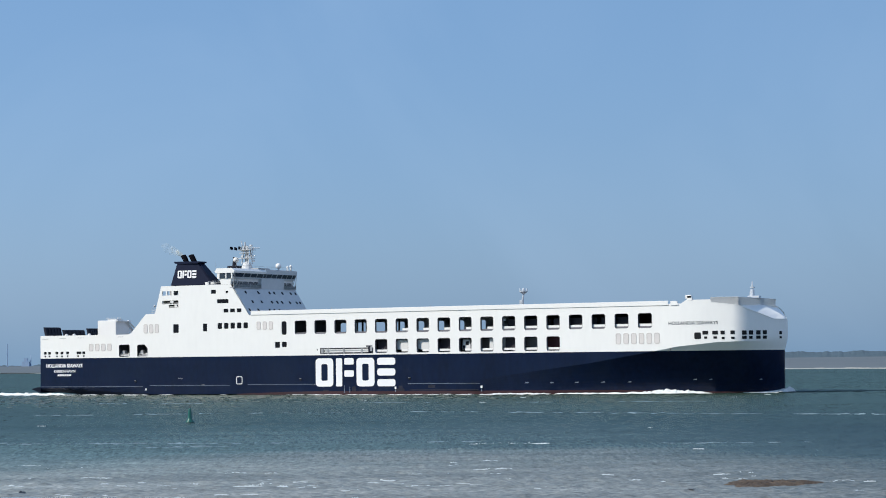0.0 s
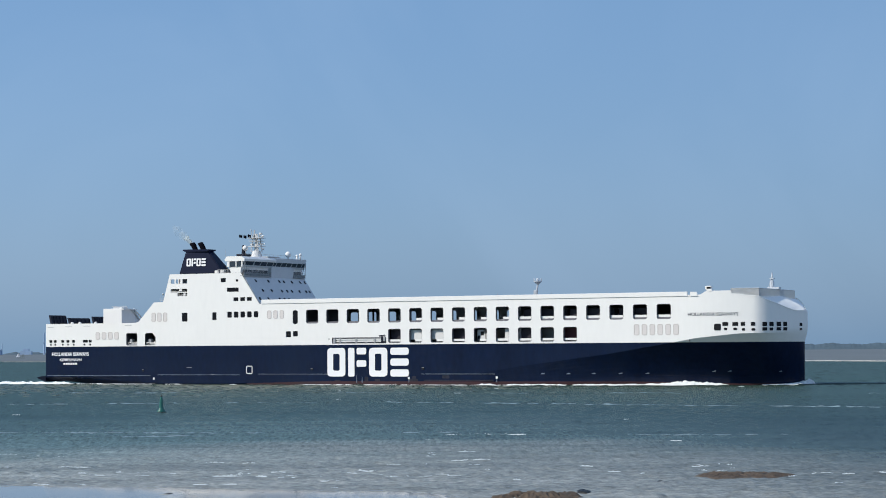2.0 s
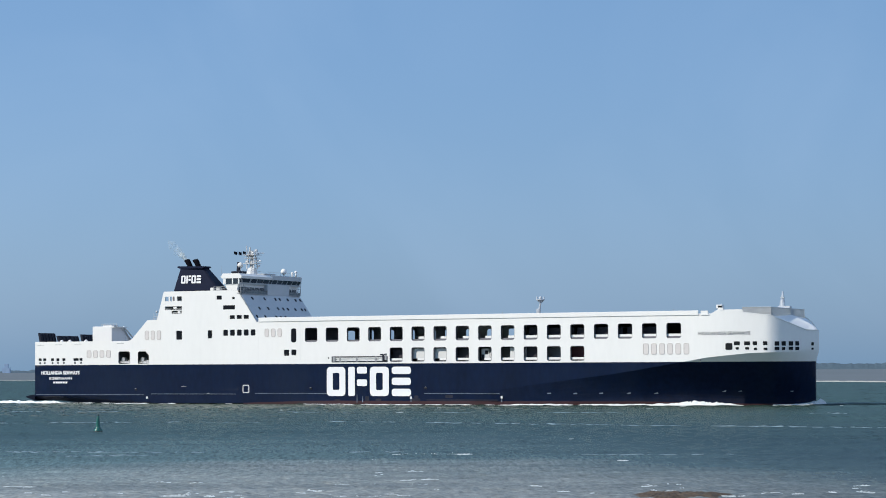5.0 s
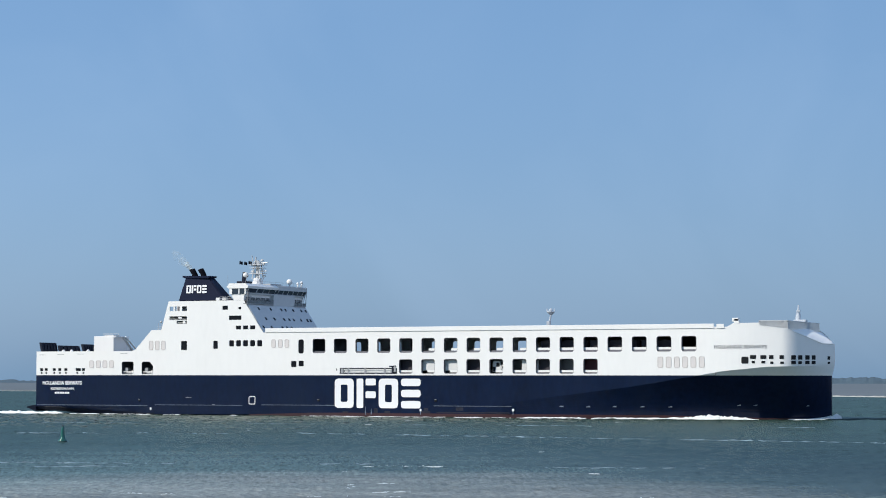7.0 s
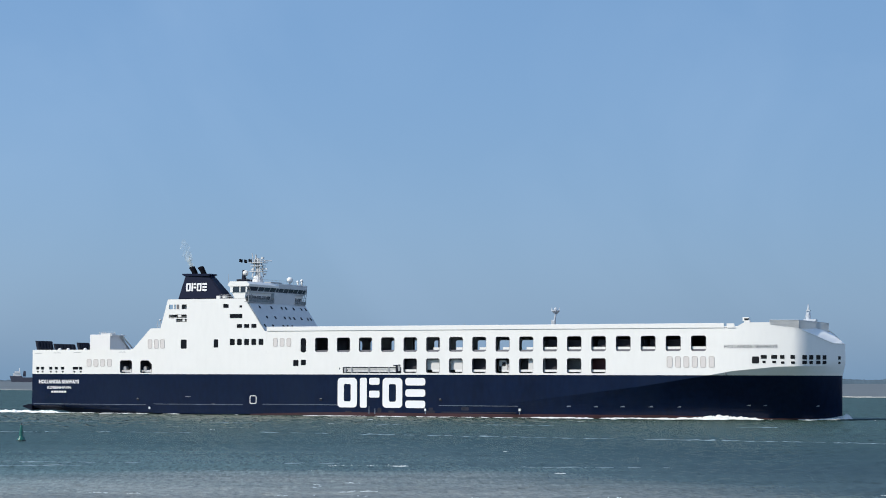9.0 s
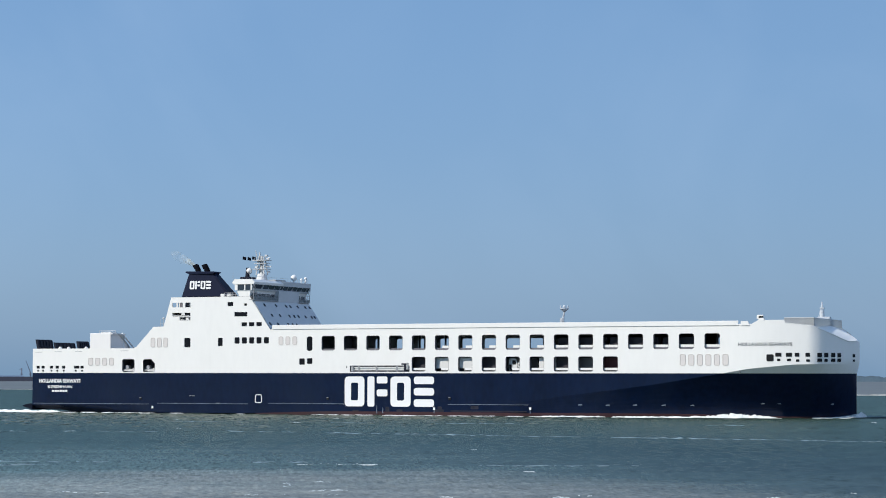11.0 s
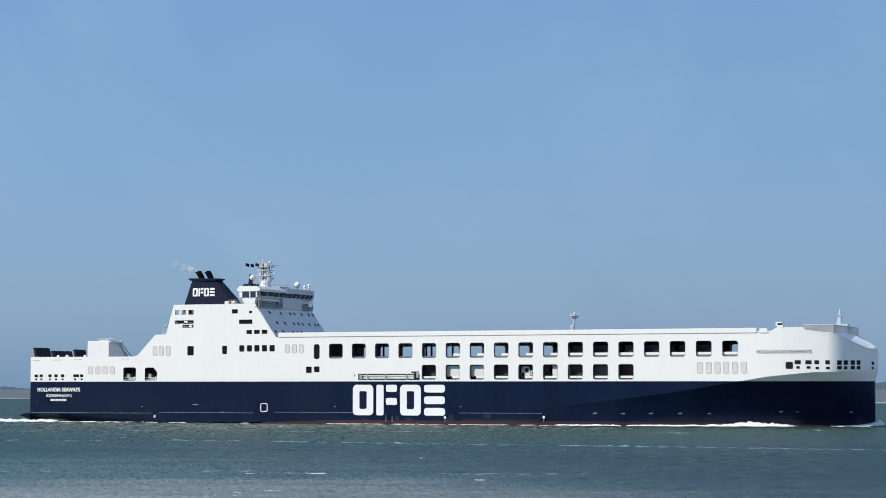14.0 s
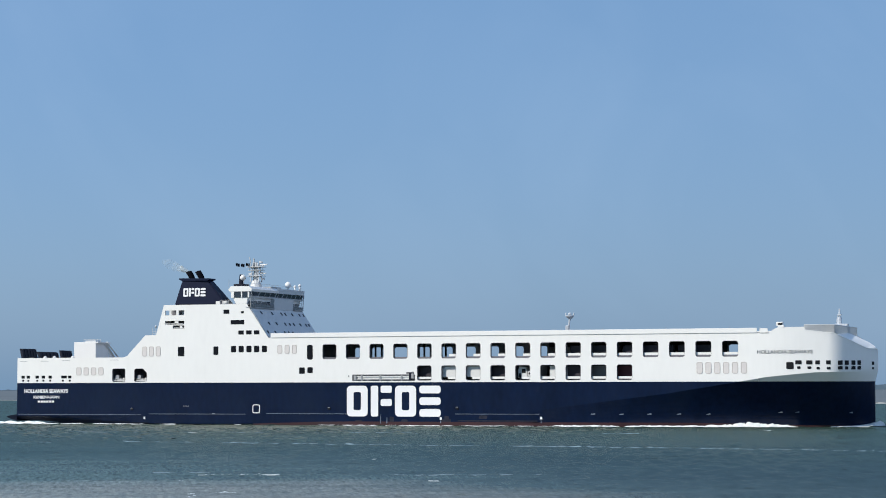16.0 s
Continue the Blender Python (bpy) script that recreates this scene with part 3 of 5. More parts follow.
def stations(a, b, n):
    return [a + (b - a) * i / n for i in range(n + 1)]


BOW_X = [214, 215, 216.2, 217.4, 219, 221, 222.5, 223.9, 224.3, 226, 227.4, 228.3, 229.2, 229.8, 230.3, 230.7, 231.0, 231.35, 231.7, 232.1, 232.46, 232.9, 233.4, 234.04, 234.8, 235.3, 235.85, 236.5, 237.15, 237.6, 238.0, 238.3, 238.55, 238.75, 238.95]


def shell(levels, xs):
    """Both sides of the hull as one sheet round the bow; levels(x) gives the heights at a station."""
    bm = bmesh.new()
    def at(x, z, s):
        stem = bow_tip(z) - 0.1
        return (min(x, stem), s * half(min(x, stem), z), z)

    cols = [[bm.verts.new(at(x, z, -1)) for z in levels(x)] for x in xs]
    cols += [[bm.verts.new(at(x, z, 1)) for z in levels(x)] for x in xs[::-1]]
    for a, b in zip(cols, cols[1:]):
        for i in range(len(a) - 1):
            bm.faces.new((a[i], a[i + 1], b[i + 1], b[i]))
    bmesh.ops.remove_doubles(bm, verts=bm.verts[:], dist=0.002)
    bmesh.ops.recalc_face_normals(bm, faces=bm.faces[:])
    return bm


def red_top(x):
    if x > 195:
        return max(0.22, 0.8 - 0.022 * (x - 195))
    return min(0.8, max(0.0, (x - 70) / 35))


def hull_levels(x):
    lo = max(keel_line(x), red_top(x))
    zc = knuckle(x) if x > 130 else 1.95
    zc = min(max(zc, lo), NAVY_TOP)
    return [lo + (zc - lo) * i / 6 for i in range(7)] + [zc + (NAVY_TOP - zc) * i / 4 for i in range(1, 5)]


def text_mesh(words, size, wide, thick=0.03, bold=0.0):
    """Lettering in the built-in font, as a bmesh in x-z, starting at the origin."""
    cu = bpy.data.curves.new("lettering", "FONT")
    cu.body, cu.size, cu.extrude = words, size, thick
    cu.resolution_u = 3
    cu.offset = bold
    ob = bpy.data.objects.new("lettering", cu)
    me = ob.to_mesh()
    bm = bmesh.new()
    bm.from_mesh(me)
    ob.to_mesh_clear()
    bpy.data.objects.remove(ob)
    xs = [v.co.x for v in bm.verts]
    k = wide / (max(xs) - min(xs))
    x0 = min(xs)
    for v in bm.verts:
        x, y, z = v.co
        v.co = ((x - x0) * k, -z, y)
    return bm


def block_shapes(x0, x1, z0, z1, stroke):
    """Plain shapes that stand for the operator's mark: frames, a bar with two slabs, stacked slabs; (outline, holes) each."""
    w = (x1 - x0) / 4.46
    gap = (x1 - x0 - 4 * w) / 3
    h = z1 - z0
    c = 0.25 * stroke
    for i in range(4):
        a = x0 + i * (w + gap)
        if i in (0, 2):
            yield rounded(a, a + w, z0, z1, 2.4 * c), [rounded(a + 1.1 * stroke, a + w - 1.1 * stroke, z0 + 0.95 * stroke, z1 - 0.95 * stroke, c)]
        elif i == 1:
            yield rounded(a, a + 1.2 * stroke, z0, z1, c), []
            for k in (0.34, 0.77):
                yield rounded(a + 1.6 * stroke, a + w, z0 + k * h, z0 + (k + 0.23) * h, c), []
        else:
            for k in (0.0, 0.375, 0.75):
                yield rounded(a, a + w, z0 + k * h, z0 + (k + 0.25) * h, 1.6 * c), []


def marking_blocks(ferry, x0, x1, z0, z1, y, stroke):
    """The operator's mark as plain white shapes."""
    for outline, inner in block_shapes(x0, x1, z0, z1, stroke):
        bm = plate(outline, inner, y)
        bmesh.ops.solidify(bm, geom=bm.faces[:], thickness=0.02)
        part("marking_block", bm, LOGO, ferry, "white painted block of the operator's mark")


UPPER = [96.5 + PITCH * i for i in range(17)]
LOWER = [123.7 + PITCH * i for i in range(9)]


freight, spinning = [], []


def build_ferry():
    ferry = new("ferry")
    tagged(ferry, "white and navy roll-on roll-off cargo ferry under way", "ship")
    # --- navy hull, boot top, stern
    xs = [-2.4, -1.2, 0.0] + stations(3, 48, 15) + stations(54, 124, 7) + stations(130, 212, 18) + BOW_X
    hull = part("hull", shell(hull_levels, xs[2:]), NAVY, ferry, "navy blue steel hull", smooth=False)
    # the shade under the counter is coloured in as a dark taper
    hull.data.materials.append(COUNTER_SHADE)
    for f in hull.data.polygons:
        if f.center.z < 1.95 - 0.042 * f.center.x:
            f.material_index = 1
    bm = shell(lambda x: [-1.5, red_top(x) * 0.5 - 0.6, red_top(x)], [x for x in xs if x > 68])
    part("boot_top", bm, RED, ferry, "worn red-brown antifouling band")
    bm = bmesh.new()
    zs = stations(keel_line(0), NAVY_TOP, 6)
    v = [[bm.verts.new((0, y, z)) for z in zs] for y in stations(-B, B, 4)]
    for a, b in zip(v, v[1:]):
        for i in range(6):
            bm.faces.new((a[i], a[i + 1], b[i + 1], b[i]))
    part("transom", bm, NAVY, ferry)
    bm = prism(bmesh.new(), ((0.0, 2.3), (0.0, 0.5), (-1.6, 0.95), (-3.4, 1.55), (-3.3, 1.8), (-1.2, 2.2)), -B, B)
    part("stern_shelf", bm, COUNTER_SHADE, ferry, "low shelf behind the transom")
    # rubbing strakes
    for x0, x1, z in ((0.5, 39.6, 2.36), (42.2, 71.6, 2.6), (78, 101.3, 2.8), (132.4, 155.4, 2.85)):
        bm = box(bmesh.new(), x0, x1, -B - 0.12, -B + 0.02, z - 0.07, z + 0.06, 0.02)
        part("rubbing_strake", bm, STRAKE, ferry, "scraped pale rubbing strake")
    # pilot door
    bm = ring(1.75, 1.9, 0.25, 0.22, 0.0, 0.06)
    d = part("pilot_door_frame", bm, LOGO, ferry, "white-edged pilot door in the navy side")
    d.location = (74.9, -B, 4.05)
    bm = box(bmesh.new(), -0.35, 0.35, -0.06, 0.02, -0.5, 0.5, 0.05)
    part("pilot_door", bm, NAVY, d)
    for x0, x1, z0, z1 in ((113.9, 115.1, 0.75, 2.1), (117.2, 119.0, 0.75, 1.4), (128.4, 131.2, 0.8, 1.5), (129.3, 130.6, 1.5, 2.3), (138.9, 141.2, 1.6, 2.5), (133.0, 155.0, 0.95, 1.25), (104.0, 106.0, 0.8, 1.2)):
        bm = plate(rounded(x0, x1, z0, z1, 0.3), [], -B - 0.012)
        bmesh.ops.solidify(bm, geom=bm.faces[:], thickness=0.008)
        part("scraped_patch", bm, SCRAPE, ferry, "scraped brownish patch of hull paint")
    for x, z in ((36.85, 3.9), (96.45, 4.22), (132.9, 4.35)):
        part("fender_lug", box(bmesh.new(), x - 0.38, x + 0.38, -B - 0.25, -B + 0.01, z - 0.33, z + 0.33, 0.08), DARK, ferry)
        part("lug_edge", box(bmesh.new(), x - 0.3, x + 0.3, -B - 0.27, -B - 0.2, z + 0.2, z + 0.32, 0.02), STEEL, ferry)
    # draught marks and small outlets
    for x, z in ((40.75, 1.5), (128.3, 1.7), (155.9, 1.9)):
        part("draught_mark", box(bmesh.new(), x - 0.28, x + 0.28, -B - 0.03, -B + 0.01, z - 0.35, z + 0.35, 0.1), LOGO, ferry)
    for x, z, w in ((53.6, 4.75, 0.9), (101.6, 2.75, 0.6), (62.0, 2.75, 0.5)):
        part("paint_scrape", box(bmesh.new(), x - w, x + w, -B - 0.02, -B + 0.01, z - 0.06, z + 0.06, 0.01), STEEL, ferry)
    for x, z in ((169.5, 2.95), (176.8, 2.92), (183.9, 2.98), (191.3, 3.0), (198.5, 3.0), (216, 3.5), (220, 3.5), (232.5, 3.4)):
        y = -half(x, z)
        part("thruster_mark", box(bmesh.new(), x - 0.55, x + 0.55, y - 0.06, y + 0.1, z - 0.16, z + 0.16, 0.04), STRAKE, ferry)

    # water streaks below the outlets
    for x, z0, z1 in ((111.3, 0.3, 2.6), (113.1, 0.4, 2.0), (128.3, 0.5, 1.4), (155.9, 0.6, 1.6)):
        part("outlet_streak", prism(bmesh.new(), ((x - 0.05, z1), (x + 0.05, z1), (x + 0.11, z0), (x - 0.11, z0)), -B - 0.02, -B + 0.01), STRAKE, ferry)

    # --- white side plating with its openings
    side = ((0.0, NAVY_TOP), (208, NAVY_TOP), (214, knuckle(214)), (214, 23.1), (78.5, 23.1), (72.6, 31.4), (72.0, 32.3), (46.6, 32.35), (44.2, 24.2), (40.8, 24.1), (35.2, 18.5), (34.0, 18.1), (0.0, 18.1))
    wins = [(x - 1.98, x + 1.98, 17.3, 21.15, 0.55) for x in UPPER] + [(x - 1.98, x + 1.98, 11.6, 15.4, 0.5) for x in LOWER]
    big = [(30.6, 34.6, 11.4, 15.0, 0.5)]
    cut = ((37.7, 11.4), (41.2, 11.4), (41.4, 11.6), (41.4, 13.8), (40.2, 15.0), (37.9, 15.0), (37.5, 14.6), (37.5, 11.6))
    ladder = [(103.2, 121.0, 11.5, 13.1, 0.15)]
    ports = []
    for x in (1.3, 3.0, 5.9, 7.9, 10.1, 14.2, 16.4):
        wide = 1.9 if x == 14.2 else 1.15
        ports += [(x, x + wide, 12.35, 13.15, 0.12), (x + 0.25, x + 0.95, 11.5, 12.0, 0.12)]
    ports += [(51.0, 53.0, 18.3, 20.9, 0.25), (61.9, 63.4, 18.6, 20.9, 0.25)]
    ports += [(67.2 + 2.32 * i, 68.8 + 2.32 * i, 19.25, 21.0, 0.3) for i in range(5)]
    ports += [(69.4 + 2.35 * i, 71.1 + 2.35 * i, 24.05, 25.15, 0.1) for i in range(3)]
    ports += [(67.1, 71.2, 26.8, 28.0, 0.1), (64.9, 66.7, 29.7, 30.85, 0.1), (70.2, 71.1, 29.75, 30.4, 0.1)]
    ports += [(47.0, 48.3, 29.55, 30.85, 0.1), (48.8, 50.4, 29.55, 30.85, 0.1), (51.2, 52.9, 29.55, 30.85, 0.1)]
    ports += [(46.9, 52.9, 27.0, 28.0, 0.12), (49.4, 52.9, 25.9, 26.75, 0.1)]
    ports += [(89.9, 91.65, 17.15, 21.1, 0.6), (87.6, 89.3, 13.4, 15.1, 0.2), (90.0, 91.65, 13.6, 15.15, 0.25)]
    holes = [rounded(*w) for w in wins + big + ladder + ports] + [cut]
    bm = plate(side, holes, -B)
    plating = part("side_plating", bm, WHITE, ferry, "white painted steel side with rows of openings")
    part("side_plating", plate(side, [rounded(a + 0.05, b + (0.1 if 130 < a < 148 else -0.25), c, d - 0.28, r) for a, b, c, d, r in (*wins[:17], (89.3, 92.1, 17.15, 21.1, 0.6))], B), WHITE, ferry)
    # rims
    first = None
    for x, z in [(x, 19.225) for x in UPPER] + [(x, 13.5) for x in LOWER]:
        if first is None:
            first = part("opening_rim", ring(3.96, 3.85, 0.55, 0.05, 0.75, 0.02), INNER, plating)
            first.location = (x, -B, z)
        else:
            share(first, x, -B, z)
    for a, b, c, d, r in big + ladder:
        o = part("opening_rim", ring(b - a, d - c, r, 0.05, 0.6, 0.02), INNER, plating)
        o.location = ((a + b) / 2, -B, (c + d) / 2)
    for a, b, c, d, r in ports:
        if b < 53.5 and c > 25:
            o = part("opening_rim", ring(b - a, d - c, r, 0.06, 0.3, 0.02), WHITE, plating)
            o.location = ((a + b) / 2, -B, (c + d) / 2)
            continue
        o = part("window", ring(b - a, d - c, r, 0.06, 0.18, 0.02), WHITE, plating)
        o.location = ((a + b) / 2, -B, (c + d) / 2)
        part("pane", slab(b - a + 0.1, d - c + 0.1, r, 0.14, 0.2), GLASS, o)
    # pale rails and lockers that show in the aft side openings
    for x0, x1, z in ((47.2, 52.6, 27.25), (49.7, 52.7, 26.2)):
        part("guard_rail", rod(bmesh.new(), (x0, -B + 0.07, z), (x1, -B + 0.07, z), 0.045, seg=6), WHITE, ferry)
        for x in stations(x0 + 0.3, x1 - 0.3, 3):
            part("rail_post", rod(bmesh.new(), (x, -B + 0.07, z - 0.25), (x, -B + 0.07, z), 0.035, seg=6), WHITE, ferry)
    part("raft_canister", box(bmesh.new(), 49.9, 51.1, -B + 0.02, -B + 0.13, 27.35, 27.85, 0.04), WHITE, ferry, "white raft canister")
    part("raft_canister", box(bmesh.new(), 51.5, 52.3, -B + 0.02, -B + 0.13, 25.98, 26.6, 0.04), WHITE, ferry, "white raft canister")
    # closed ventilation flaps
    flaps = [(19.0 + 2.35 * i, 20.8 + 2.35 * i, 13.2, 15.45) for i in range(4)] + [(39.9 + 2.1 * i, 41.5 + 2.1 * i, 18.3, 21.1) for i in range(3)]
    flaps += [(81.1 + 2.15 * i, 82.65 + 2.15 * i, 18.75, 21.2) for i in range(3)] + [(196.8 + 2.25 * i, 198.5 + 2.25 * i, 13.0, 16.0) for i in range(6)]
    for a, b, c, d in flaps:
        w, h = 0.84 * (b - a), 0.93 * (d - c)
        o = part("vent_flap", slab(w, h, 0.38, -0.04, 0.05), FLAP, plating, "off-white ventilation flap with a beige rim")
        o.location = ((a + b) / 2, -B, (c + d) / 2)
        part("flap_rim", ring(w - 0.24, h - 0.24, 0.27, 0.17, 0.0, 0.075), CREAM, o)
    # gutter band along the top
    for y0, y1 in ((-B - 0.22, -B + 0.1), (B - 0.1, B + 0.22)):
        part("top_bulwark", box(bmesh.new(), 79.2, 212.3, y0, y1, 23.1, 24.3, 0.05), WHITE, ferry)
        part("top_bulwark", prism(bmesh.new(), ((213.0, 23.1), (215.2, 23.1), (214.9, 24.2), (213.0, 24.2)), y0, y1), WHITE, ferry)
    # seams in the plating
    for x in (35.4, 79.0, 93.0):
        part("plate_seam", box(bmesh.new(), x - 0.03, x + 0.03, -B - 0.012, -B + 0.01, NAVY_TOP, 18 if x < 40 else 23), WHITE, plating)
    for x0, x1, z in ((0.8, 3.2, 17.1), (7.5, 10, 17.2), (14.5, 17, 17.3), (30, 32.5, 17.4)):
        part("deck_edge_slot", box(bmesh.new(), x0, x1, -B - 0.02, -B + 0.01, z - 0.06, z + 0.06), STEEL, plating)

    # --- decks and inner walls
    def deck(name, x0, x1, z0, z1, m=DECKP, y0=-B + 0.03, y1=B - 0.03):
        return part(name, box(bmesh.new(), x0, x1, y0, y1, z0, z1), m, ferry)

    deck("car_deck", 0.1, 207.5, 11.05, 11.25)
    deck("upper_deck", 47, 214, 16.0, 16.4)
    deck("roof_deck", 47, 214, 22.6, 23.2)
    deck("stern_deck", 0.1, 47, 17.3, 17.6)
    for x in (46.7, 87.0, 212.5):
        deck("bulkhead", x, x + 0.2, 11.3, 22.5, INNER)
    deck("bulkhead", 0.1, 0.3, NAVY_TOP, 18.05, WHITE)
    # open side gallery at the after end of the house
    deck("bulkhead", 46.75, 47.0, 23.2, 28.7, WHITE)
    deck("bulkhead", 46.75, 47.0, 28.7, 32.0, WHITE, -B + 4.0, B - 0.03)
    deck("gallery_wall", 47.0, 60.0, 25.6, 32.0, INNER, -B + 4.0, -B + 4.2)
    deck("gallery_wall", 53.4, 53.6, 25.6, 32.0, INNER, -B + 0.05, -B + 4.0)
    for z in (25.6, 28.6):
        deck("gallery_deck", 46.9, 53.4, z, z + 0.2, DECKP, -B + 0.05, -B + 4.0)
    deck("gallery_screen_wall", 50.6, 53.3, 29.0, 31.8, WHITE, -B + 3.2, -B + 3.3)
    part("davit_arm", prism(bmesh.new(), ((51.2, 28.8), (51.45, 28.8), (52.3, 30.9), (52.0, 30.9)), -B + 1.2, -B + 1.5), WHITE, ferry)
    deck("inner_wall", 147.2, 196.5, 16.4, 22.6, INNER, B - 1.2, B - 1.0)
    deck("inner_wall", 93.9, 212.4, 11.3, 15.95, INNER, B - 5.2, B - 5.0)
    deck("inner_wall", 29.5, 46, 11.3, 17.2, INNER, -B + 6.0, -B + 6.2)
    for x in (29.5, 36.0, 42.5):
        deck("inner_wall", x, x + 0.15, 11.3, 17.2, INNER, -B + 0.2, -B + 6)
    deck("superstructure_roof", 46.6, 72.6, 32.0, 32.34, DECKP)
    # recessed sill walls behind the openings
    for i, x in enumerate(UPPER):
        if i > 4:
            deck("sill_wall", x - (0.1 if i < 10 else 2.1), x + 2.1, 17.78, 18.42, WHITE, -B + 0.5, -B + 0.62)
    for x in UPPER:
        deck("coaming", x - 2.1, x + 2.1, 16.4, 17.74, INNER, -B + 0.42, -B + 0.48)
    for i, x in enumerate(LOWER):
        deck("sill_wall", x - (0.4 if i in (1, 2, 4) else 1.9), x + 2.0, 11.9, 12.5, WHITE, -B + 0.5, -B + 0.62)
    for x0, x1 in ((30.7, 34.5), (37.6, 41.3)):
        for z in (11.75, 12.15):
            part("guard_rail", rod(bmesh.new(), (x0, -B + 0.5, z), (x1, -B + 0.5, z), 0.07), WHITE, ferry)
        w = part("winch", box(bmesh.new(), x0 + 0.8, x1 - 0.6, -B + 1.0, -B + 2.6, 11.3, 12.2, 0.2), STEEL, ferry, "grey mooring winch")
        part("winch_drum", rod(bmesh.new(), (x0 + 0.9, -B + 0.9, 12.7), (x0 + 0.9, -B + 2.2, 12.7), 0.6, seg=14), STEEL, w)
        part("bollard", rod(bmesh.new(), (x1 - 0.7, -B + 0.9, 11.25), (x1 - 0.7, -B + 0.9, 12.5), 0.25, 0.3, 10), WHITE, ferry)
    # ladder recess with the folded accommodation ladder
    deck("ladder_recess", 103.0, 121.2, 11.3, 13.3, INNER, -B + 0.9, -B + 1.0)
    bm = bmesh.new()
    box(bm, 104.4, 119.4, -B + 0.10, -B + 0.3, 12.5, 12.78)
    box(bm, 104.4, 119.4, -B + 0.10, -B + 0.3, 11.85, 12.08)
    box(bm, 104.6, 119.2, -B + 0.36, -B + 0.42, 12.0, 12.6)
    for i in range(13):
        x = 104.8 + i * 1.15
        rod(bm, (x, -B + 0.22, 11.95), (x + 0.5, -B + 0.22, 12.65), 0.06, seg=6)
    lad = part("accommodation_ladder", bm, LADDER, ferry, "folded pale boarding ladder in its recess")
    for x0, x1, z0, z1, paint in ((119.35, 120.0, 11.6, 13.5, RAMP), (120.05, 120.75, 12.0, 13.9, STEEL), (118.6, 120.8, 13.3, 13.75, RAMP), (103.5, 104.3, 11.6, 12.9, STEEL), (102.0, 102.3, 12.4, 13.0, RAMP)):
        part("ladder_davit", box(bmesh.new(), x0, x1, -B - 0.06, -B + 0.5, z0, z1, 0.08), paint, lad)
    for i, x in enumerate((105.6, 107.3, 110.9, 114.2, 117.0)):
        part("ladder_bracket", box(bmesh.new(), x, x + 0.5, -B + 0.02, -B + 0.35, 11.5, 11.9 if i % 2 else 13.05, 0.04), STEEL, lad)

    # --- bow shell above the navy
    def bow_levels(x):
        top, zc = bow_top(x), min(knuckle(x), 13.6)
        zc = max(zc, NAVY_TOP + 0.05)
        return [NAVY_TOP + (zc - NAVY_TOP) * i / 3 for i in range(4)] + [zc + (top - zc) * i / 6 for i in range(1, 7)]

    bow = part("bow_shell", shell(bow_levels, BOW_X), WHITE, ferry, "rounded white bow with flared sides", smooth=True)
    bow.data.polygons.foreach_set("use_smooth", [True] * len(bow.data.polygons))
    flare = shell(lambda x: [NAVY_TOP + (max(knuckle(x), NAVY_TOP + 0.01) - NAVY_TOP) * i / 3 for i in range(4)], [208, 210, 212, 214])
    bmesh.ops.delete(flare, geom=[f for f in flare.faces if abs(f.normal.x) > 0.9], context="FACES")
    bmesh.ops.delete(flare, geom=[v for v in flare.verts if v.co.y > 0], context="VERTS")
    part("flare_panel", flare, WHITE, ferry, smooth=True)
    mod = bow.modifiers.new("crease", "EDGE_SPLIT")
    mod.split_angle = radians(16)
    # whaleback deck just inside the bulwark
    bm = bmesh.new()
    rows = []
    for x in [230.2, 230.7, 231.35, 232.1, 232.9, 234.04, 235.3, 235.85, 236.5, 237.15, 237.6, 238.0, 238.3, 238.6]:
        hb, edge_z = half_deck(x) * 0.975, bow_top(x) - 0.12
        ridge_z = edge_z + 0.05 if x > 238.4 else min(23.2, 22.6 - 0.47 * (x - 233.0), 20.8 - 0.72 * (x - 236.8))
        rows.append([bm.verts.new((x, k * hb, edge_z + (ridge_z - edge_z) * (1 - abs(k)))) for k in stations(-1, 1, 12)])
    for a, b in zip(rows, rows[1:]):
        for i in range(12):
            bm.faces.new((a[i], a[i + 1], b[i + 1], b[i]))
    part("whaleback", bm, WHITE, ferry)
    # capping rail along the bulwark's edge
    bm = bmesh.new()
    edge = [(x, -half_deck(x) + 0.06, bow_top(x) + 0.03) for x in BOW_X if 224.3 <= x < 238.9]
    for a, b in zip(edge, edge[1:]):
        rod(bm, a, b, 0.11, seg=6)
    part("bulwark_cap", bm, WHITE, ferry)
    # wave screen on the foredeck: paler side wings and a straight front coloured for its shade
    plan = [(223.8, -15.42, 24.95), (230.9, -13.6, 24.95), (231.6, 11.0, 24.75), (224.0, 15.0, 24.8)]
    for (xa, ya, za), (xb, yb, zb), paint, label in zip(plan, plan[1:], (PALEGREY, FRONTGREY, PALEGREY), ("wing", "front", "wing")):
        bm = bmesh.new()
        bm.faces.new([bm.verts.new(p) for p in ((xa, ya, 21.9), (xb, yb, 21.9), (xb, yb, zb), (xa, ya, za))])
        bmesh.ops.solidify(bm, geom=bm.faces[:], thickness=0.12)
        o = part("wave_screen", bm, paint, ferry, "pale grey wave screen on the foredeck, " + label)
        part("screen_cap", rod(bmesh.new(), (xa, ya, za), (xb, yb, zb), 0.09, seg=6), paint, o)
    part("foredeck", box(bmesh.new(), 213.5, 229.8, -12, 12, 22.3, 22.6), DECKP, ferry)
    # bow light and mast
    bm = bmesh.new()
    box(bm, 217.5, 219.0, -B + 0.1, -B + 1.0, 24.2, 24.9, 0.05)
